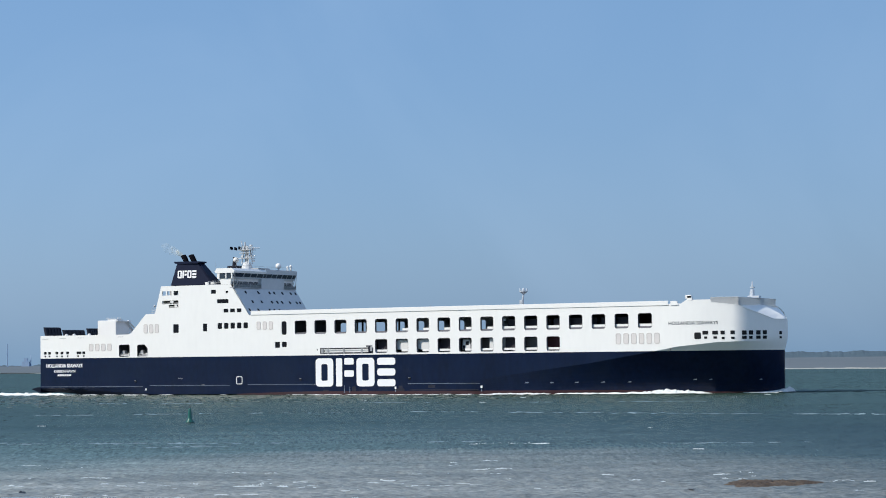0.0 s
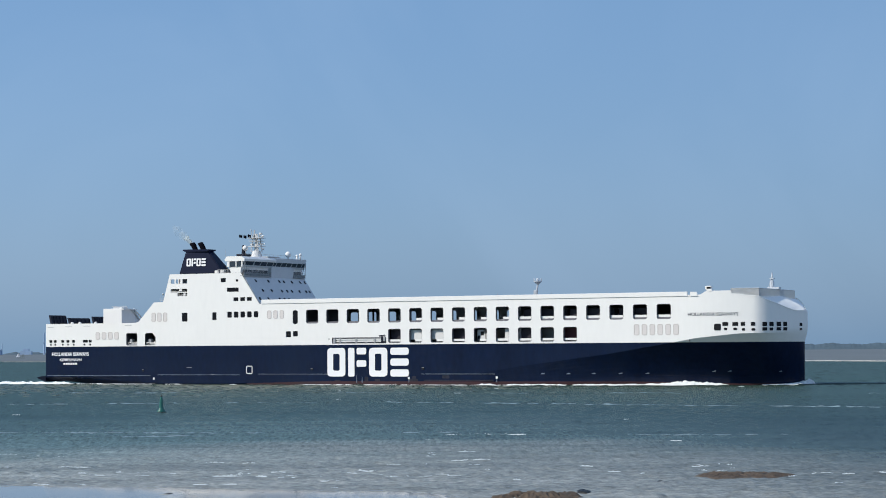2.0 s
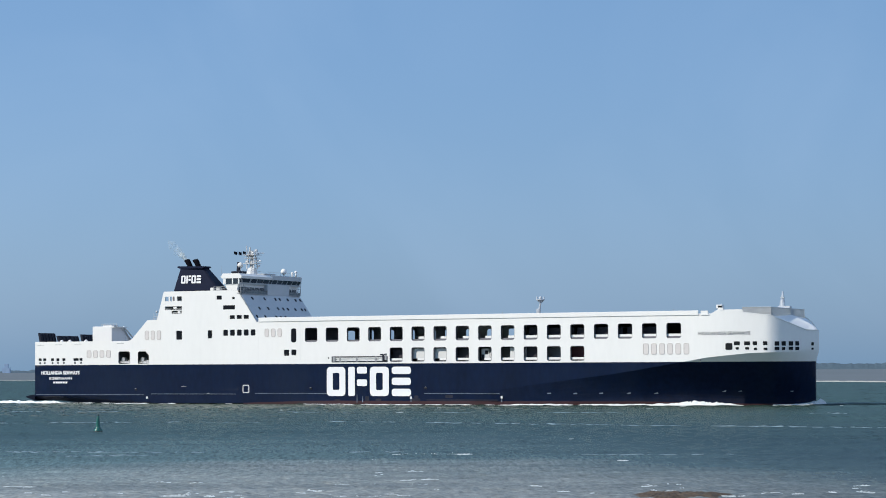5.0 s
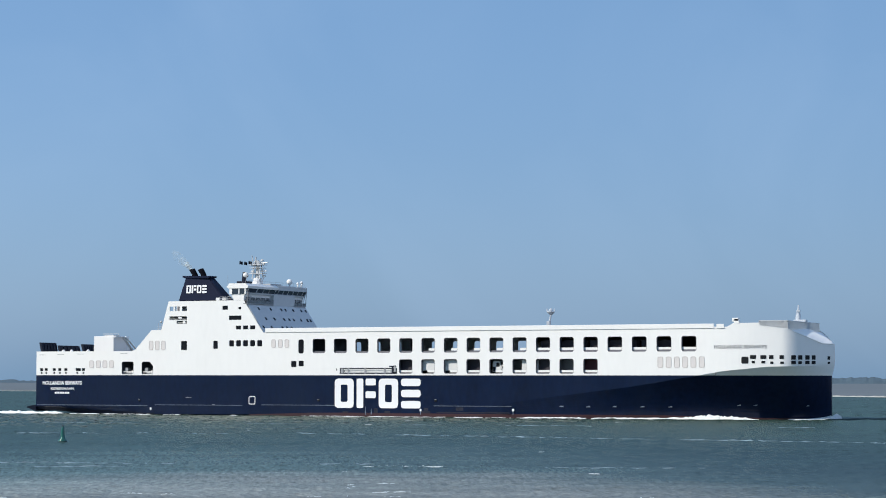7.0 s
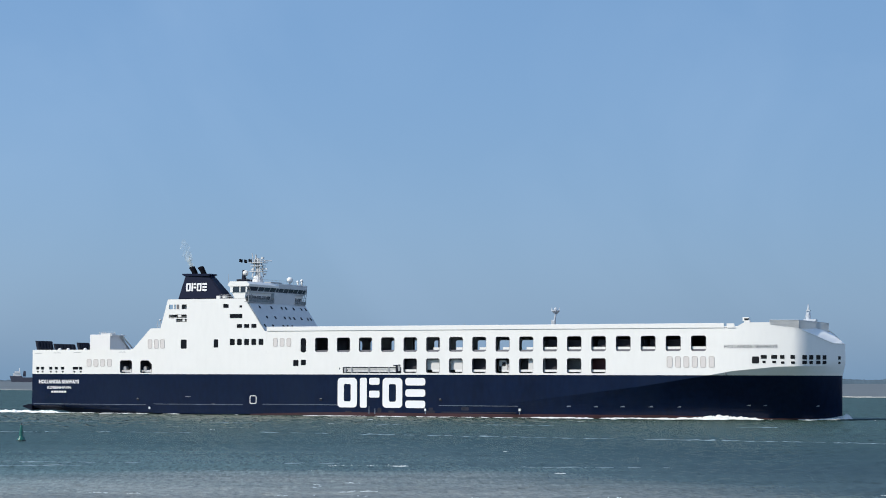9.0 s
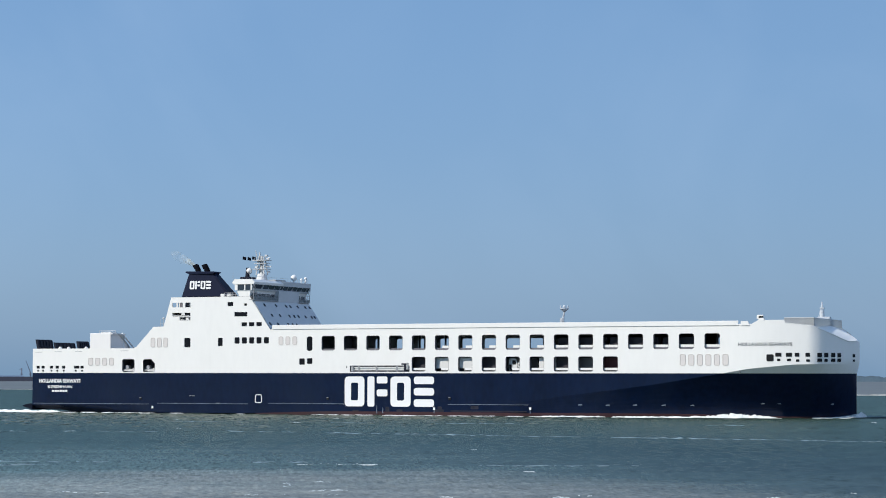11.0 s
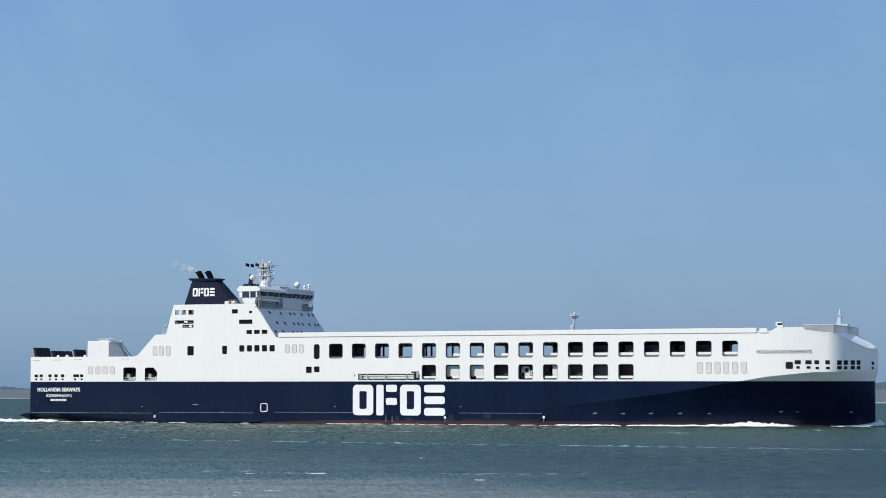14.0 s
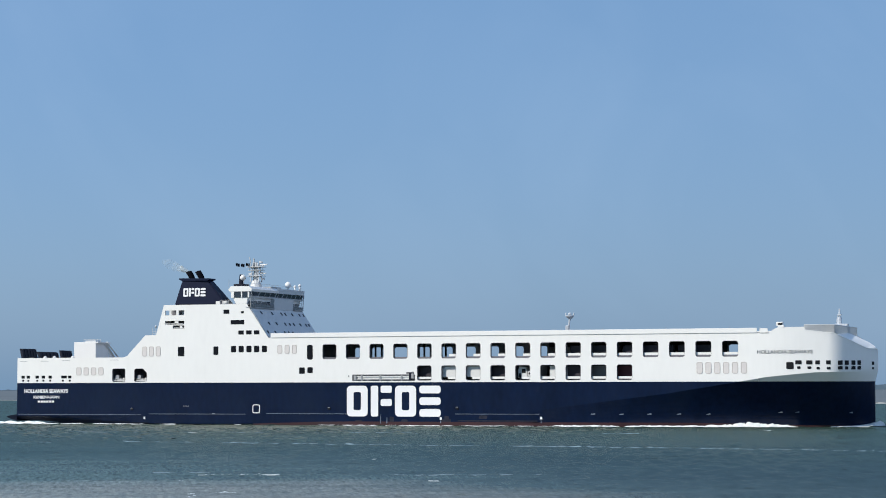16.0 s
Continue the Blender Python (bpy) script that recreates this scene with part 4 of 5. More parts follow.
    rod(bm, (218.2, -B + 0.5, 23), (218.2, -B + 0.5, 24.4), 0.3)
    box(bm, 217.0, 218.7, -B + 0.3, -B + 1.4, 24.7, 25.7, 0.1)
    part("mooring_cab", bm, WHITE, ferry)
    part("cab_window", box(bmesh.new(), 217.5, 218.6, -B + 0.22, -B + 0.4, 24.95, 25.45, 0.03), DARK, ferry)
    bm = bmesh.new()
    rod(bm, (229.4, 0, 24.9), (229.4, 0, 27.2), 0.7, 0.5, 10)
    rod(bm, (229.4, 0, 27.2), (229.4, 0, 29.3), 0.28, 0.2, 8)
    rod(bm, (228.4, 0, 25.2), (229.2, 0, 28.4), 0.08)
    box(bm, 228.2, 231.6, -0.7, 0.7, 24.9, 25.5, 0.1)
    box(bm, 228.9, 229.9, -0.5, 0.5, 27.6, 27.9)
    part("fore_mast", bm, MASTG, ferry, "short pale grey foremast with lights")
    # openings of the mooring deck: dark slabs on the curved shell for their inner shade
    def on_shell(x, z, w, h, m, name, r=0.1):
        x0, x1 = x, x + w
        y0, y1 = half(x0, z), half(x1, z)
        bm = slab(math.hypot(w, y1 - y0), h, r, -0.06, 0.12)
        o = part(name, bm, m, bow)
        o.location = ((x0 + x1) / 2, -(y0 + y1) / 2, z)
        o.rotation_euler = (0, 0, math.atan2(y0 - y1, w))
        return o
    for x, w, z, h, r in ((219.46, 1.8, 14.97, 1.74, 0.3), (221.68, 1.51, 15.76, 0.97, 0.1), (224.29, 1.48, 15.74, 0.97, 0.1), (226.45, 1.09, 15.74, 0.97, 0.1), (229.01, 1.06, 15.73, 0.97, 0.1), (231.67, 0.91, 15.65, 1.11, 0.1), (233.01, 0.74, 15.66, 1.11, 0.1), (234.27, 0.7, 15.67, 1.12, 0.1), (235.36, 0.61, 15.68, 1.12, 0.1), (237.92, 0.36, 15.58, 0.84, 0.05), (222.1, 0.81, 14.47, 0.62, 0.15), (224.55, 0.96, 14.46, 0.62, 0.15), (226.72, 0.82, 14.31, 0.62, 0.2), (229.14, 0.93, 14.3, 0.63, 0.2), (231.67, 0.91, 14.41, 0.83, 0.1), (233.07, 0.58, 14.37, 0.77, 0.2), (234.27, 0.7, 14.42, 0.84, 0.1), (235.36, 0.61, 14.42, 0.84, 0.1), (237.95, 0.3, 14.35, 0.55, 0.1)):
        on_shell(x, z, w, h, DARK, "fairlead", min(r, w * 0.3))
    # lettering
    bm = text_mesh("HOLLANDIA SEAWAYS", 1.25, 13.55, bold=0.0)
    for v in bm.verts:
        v.co.y += -0.05 - half_deck(212.3 + v.co.x)
        v.co.x += 212.3
        v.co.z += 17.95
    part("ship_name", bm, NAMEP, ferry, "navy lettering of the ship's name")
    for words, x, w, z, s in (("HOLLANDIA SEAWAYS", 2.4, 14.1, 8.35, 1.45), ("K\u00d8BENHAVN", 5.4, 8.3, 6.75, 1.15)):
        bm = text_mesh(words, s, w, bold=0.05 if x < 3 else 0.015)
        bmesh.ops.translate(bm, verts=bm.verts[:], vec=(x, -B - 0.01, z))
        part("stern_lettering", bm, LOGO, ferry, "white lettering on the navy stern")
    for i in range(6):
        part("number_bar", box(bmesh.new(), 6.8 + i * 0.9, 7.5 + i * 0.9, -B - 0.04, -B + 0.01, 5.65, 6.2), LOGO, ferry)
    marking_blocks(ferry, 101.6, 128.3, 2.12, 10.2, -B - 0.03, 1.75)

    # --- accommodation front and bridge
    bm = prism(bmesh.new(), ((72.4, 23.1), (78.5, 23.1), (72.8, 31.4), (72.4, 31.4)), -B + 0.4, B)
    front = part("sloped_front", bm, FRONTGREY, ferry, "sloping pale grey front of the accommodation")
    slope = Vector((72.8 - 78.5, 0, 31.4 - 23.1))
    turn = math.atan2(slope.x, slope.z)
    for row, (z, ys) in enumerate(((30.05, (-11.26, -4.63, 1.26, 3.74, 8.17, 12.74, 15.4)), (27.2, (-10.48, -5.77, -0.33, 2.56, 5.15, 9.37, 13.1, 14.93)), (24.72, (-14.5, -10.0, -4.0, -1.4, 1.2)))):
        for y in ys:
            x = 78.5 + (z - 23.1) / slope.z * slope.x
            bm = slab(0.95, 1.0, 0.3, -0.05, 0.1)
            o = part("window", bm, GLASS, front)
            o.matrix_basis = Matrix.Translation((x, y, z)) @ Matrix.Rotation(turn, 4, "Y") @ Matrix.Rotation(radians(90), 4, "Z")
    # bridge block with overhanging wheelhouse
    bm = bmesh.new()
    prism(bm, ((68.7, 32.33), (71.9, 32.33), (72.2, 34.1), (67.7, 34.1)), -B - 0.02, B)
    lower = part("bridge_deck_wall", bm, WHITE, ferry, "lower band of the bridge front")
    bm = prism(bmesh.new(), ((67.6, 34.1), (72.3, 34.1), (73.15, 35.7), (67.3, 35.7)), -B - 0.2, B + 0.2)
    glass = part("bridge_glazing", bm, SKYGLASS, ferry, "blue-grey band of bridge windows")
    bm = prism(bmesh.new(), ((72.3, 34.05), (72.55, 34.05), (72.8, 34.55), (72.5, 34.6)), -B - 0.2, B + 0.2)
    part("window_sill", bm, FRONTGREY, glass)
    # roof with a white sloping coaming to starboard; the upright port one has shade in its colour
    bm = prism(bmesh.new(), ((66.5, 36.15), (67.0, 35.7), (73.45, 35.7), (73.65, 36.35), (72.7, 37.1), (67.3, 37.15)), -B - 0.4, 0.0)
    part("bridge_roof", bm, WHITE, ferry, "half of the bridge roof, white to starboard, shade-grey to port")
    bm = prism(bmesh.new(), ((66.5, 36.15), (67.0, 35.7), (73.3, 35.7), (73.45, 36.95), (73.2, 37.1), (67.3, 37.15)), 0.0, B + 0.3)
    part("bridge_roof", bm, FRONTGREY, ferry, "half of the bridge roof, white to starboard, shade-grey to port")
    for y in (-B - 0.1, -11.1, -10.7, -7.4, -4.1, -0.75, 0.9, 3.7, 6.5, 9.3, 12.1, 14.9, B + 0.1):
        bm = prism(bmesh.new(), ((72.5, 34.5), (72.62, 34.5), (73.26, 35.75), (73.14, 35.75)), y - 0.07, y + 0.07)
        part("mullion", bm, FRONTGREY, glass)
    for x, w in ((67.75, 0.45), (70.5, 0.17), (72.55, 0.2)):
        part("mullion", box(bmesh.new(), x - w, x + w, -B - 0.28, -B + 0.1, 34.05, 35.75), WHITE, glass)
    # open galleries under the windows at both wings, a solid bay between them
    for y0, y1 in ((-B - 0.1, -2.2), (10.0, B)):
        bm = bmesh.new()
        box(bm, 71.8, 73.3, y0, y1, 31.35, 31.5)
        n = int((y1 - y0) / 1.4)
        for z in (32.0, 32.4, 32.8):
            rod(bm, (73.2, y0, z), (73.2, y1, z), 0.035, seg=6)
        for i in range(n + 1):
            y = y0 + (y1 - y0) * i / n
            rod(bm, (73.2, y, 31.4), (73.2, y, 32.8), 0.04, seg=6)
        part("gallery", bm, STEEL, ferry, "railed gallery below the bridge windows")
        bm = box(bmesh.new(), 73.1, 73.14, y0 + 0.2, y1 - 0.2, 31.5, 32.3)
        part("gallery_screen", bm, GALLERY, ferry, "grey weather cloth on the gallery rail")
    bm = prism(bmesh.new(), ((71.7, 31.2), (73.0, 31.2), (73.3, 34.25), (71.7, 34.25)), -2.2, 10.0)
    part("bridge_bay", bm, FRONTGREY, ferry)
    # windows widened into a dark band for the shade below the wheelhouse
    for y0, y1 in ((-15.6, -13.2), (-12.9, -10.4), (-10.1, -7.6), (-7.3, -5.0), (-4.7, -2.5), (10.4, 12.9), (13.3, 15.8)):
        part("shade_band_window", box(bmesh.new(), 71.6, 72.06, y0, y1, 32.35, 33.6), SKYGLASS, lower)
    # wing ends and struts
    for s in (-1, 1):
        bm = bmesh.new()
        rod(bm, (73.0, s * B, 31.4), (73.4, s * B, 35.9), 0.09)
        rod(bm, (73.2, s * (B - 2.4), 31.4), (73.4, s * B, 35.9), 0.07)
        rod(bm, (73.0, s * B, 33.4), (73.2, s * (B - 2.4), 33.4), 0.06)
        part("wing_strut", bm, STEEL, ferry)
    bm = bmesh.new()
    for z in (32.4, 32.9, 33.4):
        rod(bm, (63.8, -B + 0.1, z), (69.4, -B + 0.1, z), 0.05)
    for x in (63.8, 64.7, 65.6, 66.4, 67.4, 68.4):
        rod(bm, (x, -B + 0.1, 32.3), (x, -B + 0.1, 33.4), 0.05)
    part("side_rail", bm, STEEL, ferry)
    # radar mast, domes, flags
    bm = bmesh.new()
    rod(bm, (66.5, 0, 37), (66.5, 0, 39.4), 1.9, 1.2, 14)
    for dx, dy in ((-1, -1), (1, -1), (1, 1), (-1, 1)):
        rod(bm, (66.5 + dx * 1.3, dy * 1.0, 39), (66.5 + dx * 0.7, dy * 0.5, 44.3), 0.17)
    for z, w in ((40.6, 2.3), (42.2, 2.0), (43.1, 2.4)):
        box(bm, 66.5 - w, 66.5 + w, -w * 0.6, w * 0.6, z, z + 0.16)
        for dx in (-w, w):
            rod(bm, (66.5 + dx, 0, z), (66.5 + dx, 0, z + 0.9), 0.06)
    rod(bm, (65.0, 0, 43), (64.5, 0, 46.0), 0.13)
    rod(bm, (65.8, 0, 43), (65.8, 0, 45.6), 0.3, 0.2)
    rod(bm, (66.5, 0, 39), (66.5, 0, 44.5), 0.55, 0.4, 10)
    for dx, z in ((-1.6, 41.0), (1.7, 41.2), (-1.2, 42.8), (1.5, 44.2), (2.2, 39.6)):
        box(bm, 66.5 + dx - 0.4, 66.5 + dx + 0.4, -0.4, 0.4, z, z + 0.6, 0.1)
    mast = part("radar_mast", bm, MASTW, ferry, "white lattice radar mast on the bridge roof")
    part("scanner_pedestal", rod(bmesh.new(), (68.6, 0, 43.2), (68.6, 0, 43.62), 0.3, 0.22, 10), MASTW, mast)
    scanner = part("radar_scanner", box(bmesh.new(), -2.25, 2.25, -0.22, 0.22, -0.16, 0.16, 0.08), WHITE, mast, "slowly turning white radar scanner bar")
    scanner.location = (68.6, 0, 43.78)
    spinning.append(scanner)
    part("radar_scanner", box(bmesh.new(), 66.8, 69.6, -0.3, 0.3, 41.24, 41.56, 0.08), WHITE, mast)
    for x, y, z, r in ((62.4, 0, 40.3, 0.85), (76.0, 1.0, 38.4, 0.9), (73.8, 12.8, 38.4, 0.45), (71.5, 14.5, 38.2, 0.4)):
        bm = ball(bmesh.new(), (x if x < 75 else 72.5, y if x < 75 else 8.0, z), r, 14, 10)
        rod(bm, (x if x < 75 else 72.5, y if x < 75 else 8.0, 37), (x if x < 75 else 72.5, y if x < 75 else 8.0, z), 0.25)
        part("satellite_dome", bm, WHITE, ferry, "round white satellite dome", smooth=True)
    bm = bmesh.new()
    rod(bm, (61.9, 0, 38.4), (61.9, 0, 41.2), 0.75, 0.5, 10)
    box(bm, 60.5, 63.5, -2, 2, 37.2, 38.5, 0.1)
    part("galley_vent", bm, RAMP, ferry, "dark roof ventilator")
    for x0, x1, z in ((60.2, 61.5, 43.95), (61.8, 63.0, 43.75), (63.3, 64.6, 43.9)):
        bm = bmesh.new()
        n = 8
        row = [[bm.verts.new((x0 + (x1 - x0) * i / n, 0.25 * math.sin(i * 1.3), zz + 0.12 * math.sin(i * 0.9))) for zz in (z - 0.45, z + 0.45)] for i in range(n + 1)]
        for a, b in zip(row, row[1:]):
            bm.faces.new((a[0], b[0], b[1], a[1]))
        bmesh.ops.solidify(bm, geom=bm.faces[:], thickness=0.03)
        part("signal_flag", bm, RAMP, mast, "dark signal flag blowing aft")
    bm = box(bmesh.new(), 70.2, 72.8, -3.2, 3.0, 37.05, 37.5, 0.1)
    part("roof_locker", bm, STEEL, ferry)
    bm = bmesh.new()
    for y in stations(-B, B, 16):
        rod(bm, (72.5, y, 37.1), (72.5, y, 38.0), 0.03, seg=5)
    rod(bm, (72.5, -B, 38.0), (72.5, B, 38.0), 0.03, seg=5)
    part("roof_rail", bm, STEEL, ferry)

    # --- funnel
    bm = bmesh.new()
    lo = [(49.6, -B + 0.4), (65.0, -B + 1.2), (65.0, -10.0), (49.6, -10.0)]
    hi = [(51.7, -B + 1.0), (59.3, -B + 1.4), (59.3, -12.2), (51.7, -12.2)]
    a = [bm.verts.new((x, y, 32.3)) for x, y in lo]
    b = [bm.verts.new((x, y, 39.2)) for x, y in hi]
    bm.faces.new(a), bm.faces.new(b)
    for i in range(4):
        bm.faces.new((a[i], a[(i + 1) % 4], b[(i + 1) % 4], b[i]))
    bmesh.ops.bevel(bm, geom=bm.edges[:], offset=0.25, segments=2, affect="EDGES")
    fun = part("funnel", bm, FUNNEL, ferry, "navy funnel with slanting front")
    bm = prism(bmesh.new(), ((51.5, 38.95), (59.4, 38.9), (60.2, 39.2), (60.0, 39.5), (50.9, 39.65), (50.7, 39.35)), -B + 0.8, -12.0)
    part("funnel_rim", bm, FUNNEL, fun)
    for x0 in (53.7, 56.6):
        bm = bmesh.new()
        bend = ((0.0, 39.2, 0.80), (-0.25, 39.9, 0.80), (-0.75, 40.8, 0.80), (-1.3, 41.55, 0.84))
        rows = []
        for i, (dx, z, r) in enumerate(bend):
            lean = radians((5, 22, 34, 20)[i])
            rows.append([bm.verts.new((x0 + dx + r * math.cos(q) * math.cos(lean), -13.2 + r * math.sin(q), z + r * math.cos(q) * math.sin(lean))) for q in stations(0, 2 * math.pi * 13 / 14, 13)])
        for a, b in zip(rows, rows[1:]):
            for i in range(14):
                bm.faces.new((a[i], a[(i + 1) % 14], b[(i + 1) % 14], b[i]))
        bm.faces.new(rows[-1])
        part("exhaust_pipe", bm, SOOT, fun, "black bent exhaust pipe", smooth=True)
    x0, x1, z0, z1 = 52.2, 58.9, 34.6, 36.9
    for outline, inner in block_shapes(x0, x1, z0, z1, 0.44):
        bm = plate(outline, inner, 0.0)
        for v in bm.verts:
            k = (v.co.z - 32.3) / 6.4
            v.co.y = -B + 0.30 + 0.6 * k + (v.co.x - 49.6) * (0.8 + (0.4 - 0.8) * k) / 15.4
        bmesh.ops.solidify(bm, geom=bm.faces[:], thickness=0.02)
        part("marking_block", bm, LOGO, fun, "small white block of the operator's mark")
    # --- stern gear: raised ramps, stair house
    for y0, y1, z in ((-14.0, -6.4, 20.7), (-5.0, 5.3, 19.95), (7.0, 12.8, 20.5)):
        bm = bmesh.new()
        prism(bm, ((-0.2, 17.6), (0.3, 17.6), (-0.4, z), (-0.9, z)), y0, y1)
        o = part("stern_ramp", bm, RAMP, ferry, "navy raised stern ramp section")
        for k in stations(y0 + 0.1, y1 - 0.1, 5):
            bm = prism(bmesh.new(), ((0.28, 17.6), (0.46, 17.6), (-0.24, z), (-0.42, z)), k - 0.1, k + 0.1)
            part("ramp_rib", bm, RAMP, o)
        part("ramp_lip", rod(bmesh.new(), (-0.7, y0 - 0.1, z), (-0.7, y1 + 0.1, z), 0.14, seg=8), RAMP, o)
    bm = prism(bmesh.new(), ((5.3, 17.6), (12.6, 17.6), (12.6, 22.95), (5.3, 22.95)), 5.0, 12.0)
    bmesh.ops.bevel(bm, geom=bm.edges[:], offset=0.1, segments=1, affect="EDGES")
    house = part("stair_house", bm, WHITE, ferry, "white box-shaped deckhouse on the stern deck")
    bm = bmesh.new()
    v = [bm.verts.new(p) for p in ((12.62, 9, 22.8), (12.62, 16.2, 17.6), (12.62, 12.0, 17.6), (12.62, 12.0, 22.0), (13.2, 9.6, 22.8), (13.2, 16.4, 17.6))]
    bm.faces.new((v[0], v[1], v[2], v[3]))
    bm.faces.new((v[0], v[4], v[5], v[1]))
    part("casing_slope", bm, WHITE, house)
    bm = bmesh.new()
    for x in stations(8, 13.6, 5):
        rod(bm, (x, 6, 22.9), (x, 6, 23.7), 0.05, seg=6)
    rod(bm, (8, 6, 23.7), (13.6, 6, 23.7), 0.05, seg=6)
    box(bm, 8.5, 12, 6, 9, 22.9, 23.4)
    part("house_rail", bm, MASTW, house)
    part("casing_brace", prism(bmesh.new(), ((12.7, 22.9), (13.3, 22.9), (13.3, 22.6), (12.7, 22.6)), 5.0, 12.0), WHITE, house)
    part("casing_brace", rod(bmesh.new(), (13.0, 10.6, 22.9), (13.2, 18.2, 17.7), 0.24, seg=8), WHITE, house)
    for x in (11, 14, 20):
        bm = ball(bmesh.new(), (x - 6, -10, 18.2), 0.55, 10, 6)
        part("mooring_drum", bm, WHITE, ferry)
    bm = bmesh.new()
    for z in (24.6, 25.1):
        rod(bm, (42.8, -B + 0.2, z), (45.5, -B + 0.2, z), 0.04, seg=6)
    for x in (43.0, 44.0):
        rod(bm, (x, -B + 0.2, 24), (x, -B + 0.2, 26.2), 0.05, seg=6)
    ball(bm, (44.0, -B + 0.2, 26.5), 0.34, 10, 6)
    part("aft_rail", bm, MASTW, ferry)
    # --- mast on the weather deck
    bm = bmesh.new()
    rod(bm, (153.6, 13, 23.2), (153.6, 13, 26.6), 0.34, 0.30)
    rod(bm, (153.6, 13, 26.5), (153.95, 13, 28.2), 0.30, 0.24)
    box(bm, 152.7, 153.6, 12.6, 13.4, 24.3, 26.3, 0.1)
    rod(bm, (153.9, 13, 28.0), (153.9, 13, 28.7), 0.4, 1.15, 14)
    rod(bm, (153.9, 13, 28.7), (153.9, 13, 28.95), 1.2, 1.2, 14)
    for dx in (-1.1, 1.1):
        rod(bm, (153.9 + dx, 13, 28.9), (153.9 + dx, 13, 29.7), 0.2, 0.14)
    ball(bm, (153.9, 13, 29.3), 0.5, 10, 7)
    part("deck_mast", bm, MASTG, ferry, "slim pale grey signal mast on the weather deck")

    # --- cargo seen through the openings
    def trailer(x, y, z, m, length=13.0, label=""):
        bm = box(bmesh.new(), x, x + length, y, y + 2.5, z + 1.15, z + 3.95, 0.06)
        t = tagged(part("semi_trailer", bm, m, None, label), label, "trailer", "freight on the ferry")
        freight.append(t)
        for dx in ((1.2, 9.2, 10.5, 11.8) if length > 12 else (0.8, length - 1.0)):
            for yy in (y + 0.2, y + 2.0):
                bm = rod(bmesh.new(), (x + dx, yy, z + 0.5), (x + dx, yy + 0.35, z + 0.5), 0.5, seg=12)
                part("wheel", bm, RUBBER, t)
    for x, y, m, s in ((150.6, 5.5, TRAIL_G, "grey"), (164.4, 5.5, TRAIL_G, "grey"), (178.2, 5.5, TRAIL_G, "grey"), (180.2, 2.0, TRAIL_R, "dark red"), (149.8, 9, TRAIL_R, "dark red"), (163.6, 9, TRAIL_G, "grey"), (177.4, 9, TRAIL_G, "grey"), (152.4, 1.5, TRAIL_G, "grey"), (166.4, 1.5, TRAIL_G, "grey")):
        trailer(x, y, 16.4, m, label=s + " semi-trailer parked on the upper deck")
    for x, y, m, s, ln in ((126.5, -15.4, TRAIL_W, "white", 12.5), (146.0, -9, TRAIL_G, "grey", 9.0), (157.9, -15.3, TRAIL_W, "pale", 4.5), (165, -12.0, TRAIL_G, "grey", 9.0), (175, -13.6, TRAIL_R, "dark red", 9.0)):
        trailer(x, y, 11.25, m, ln, label=s + " freight unit parked on the car deck")
    # dark units added close behind the openings so the depths render less black
    for x, y, z, ln in ((121.2, -14.4, 11.25, 4.9), (141.4, -14.2, 11.25, 5.4), (161.8, -14.3, 11.25, 5.8), (163.0, -14.0, 16.4, 13.0), (177.2, -14.2, 16.4, 13.0), (191.4, -13.8, 16.4, 9.5)):
        trailer(x, y, z, TRAIL_D, ln, label="dark freight unit added to lighten the black behind the side openings")
    bm = prism(bmesh.new(), ((149.2, 12.1), (151.6, 12.1), (151.6, 13.3), (151.3, 14.9), (149.5, 15.0), (149.2, 14.4)), -14.9, -12.5)
    cab = tagged(part("lorry", bm, TRAIL_W, None), "white lorry cab parked on the car deck", "lorry", "freight on the ferry")
    freight.append(cab)
    part("cab_window", box(bmesh.new(), 150.2, 151.2, -14.94, -14.85, 13.4, 14.5, 0.1), DARK, cab)
    part("cab_grille", box(bmesh.new(), 149.3, 150.0, -14.94, -14.85, 12.2, 13.4, 0.08), DARK, cab)
    part("cab_step", box(bmesh.new(), 151.7, 152.7, -14.9, -13.5, 12.6, 14.0, 0.1), TRAIL_W, cab)
    part("cab_tank", box(bmesh.new(), 152.0, 152.4, -14.95, -14.88, 13.0, 13.6, 0.05), DARK, cab)
    for x in (149.9, 152.2):
        part("wheel", rod(bmesh.new(), (x, -14.9, 11.75), (x, -14.5, 11.75), 0.5, seg=12), RUBBER, cab)
    for x in (95.9, 97.8, 109.0, 110.6, 117.0):
        deck("pillar", x, x + 0.45, 16.4, 22.6, INNER, B - 1.6, B - 1.2)
    # --- small fittings along the stern and the top
    for x in (62.0, 64.0):
        part("deck_locker", box(bmesh.new(), x, x + 1.4, -B + 1.0, -B + 2.2, 32.3, 33.2, 0.08), WHITE, ferry)
    for x in stations(90, 205, 7):
        bm = rod(bmesh.new(), (x, -B + 1.2, 23.2), (x, -B + 1.2, 24.75), 0.05, seg=6)
        part("deck_light_post", bm, STEEL, ferry)
    # --- antenna whips along the top
    for x, y, h in ((66.0, -B + 1, 39.4), (70.0, 12, 39.2), (72.0, -9, 38.9)):
        part("whip_antenna", rod(bmesh.new(), (x, y, 37), (x, y, h), 0.05, 0.03, 6), STEEL, ferry)
    return ferry


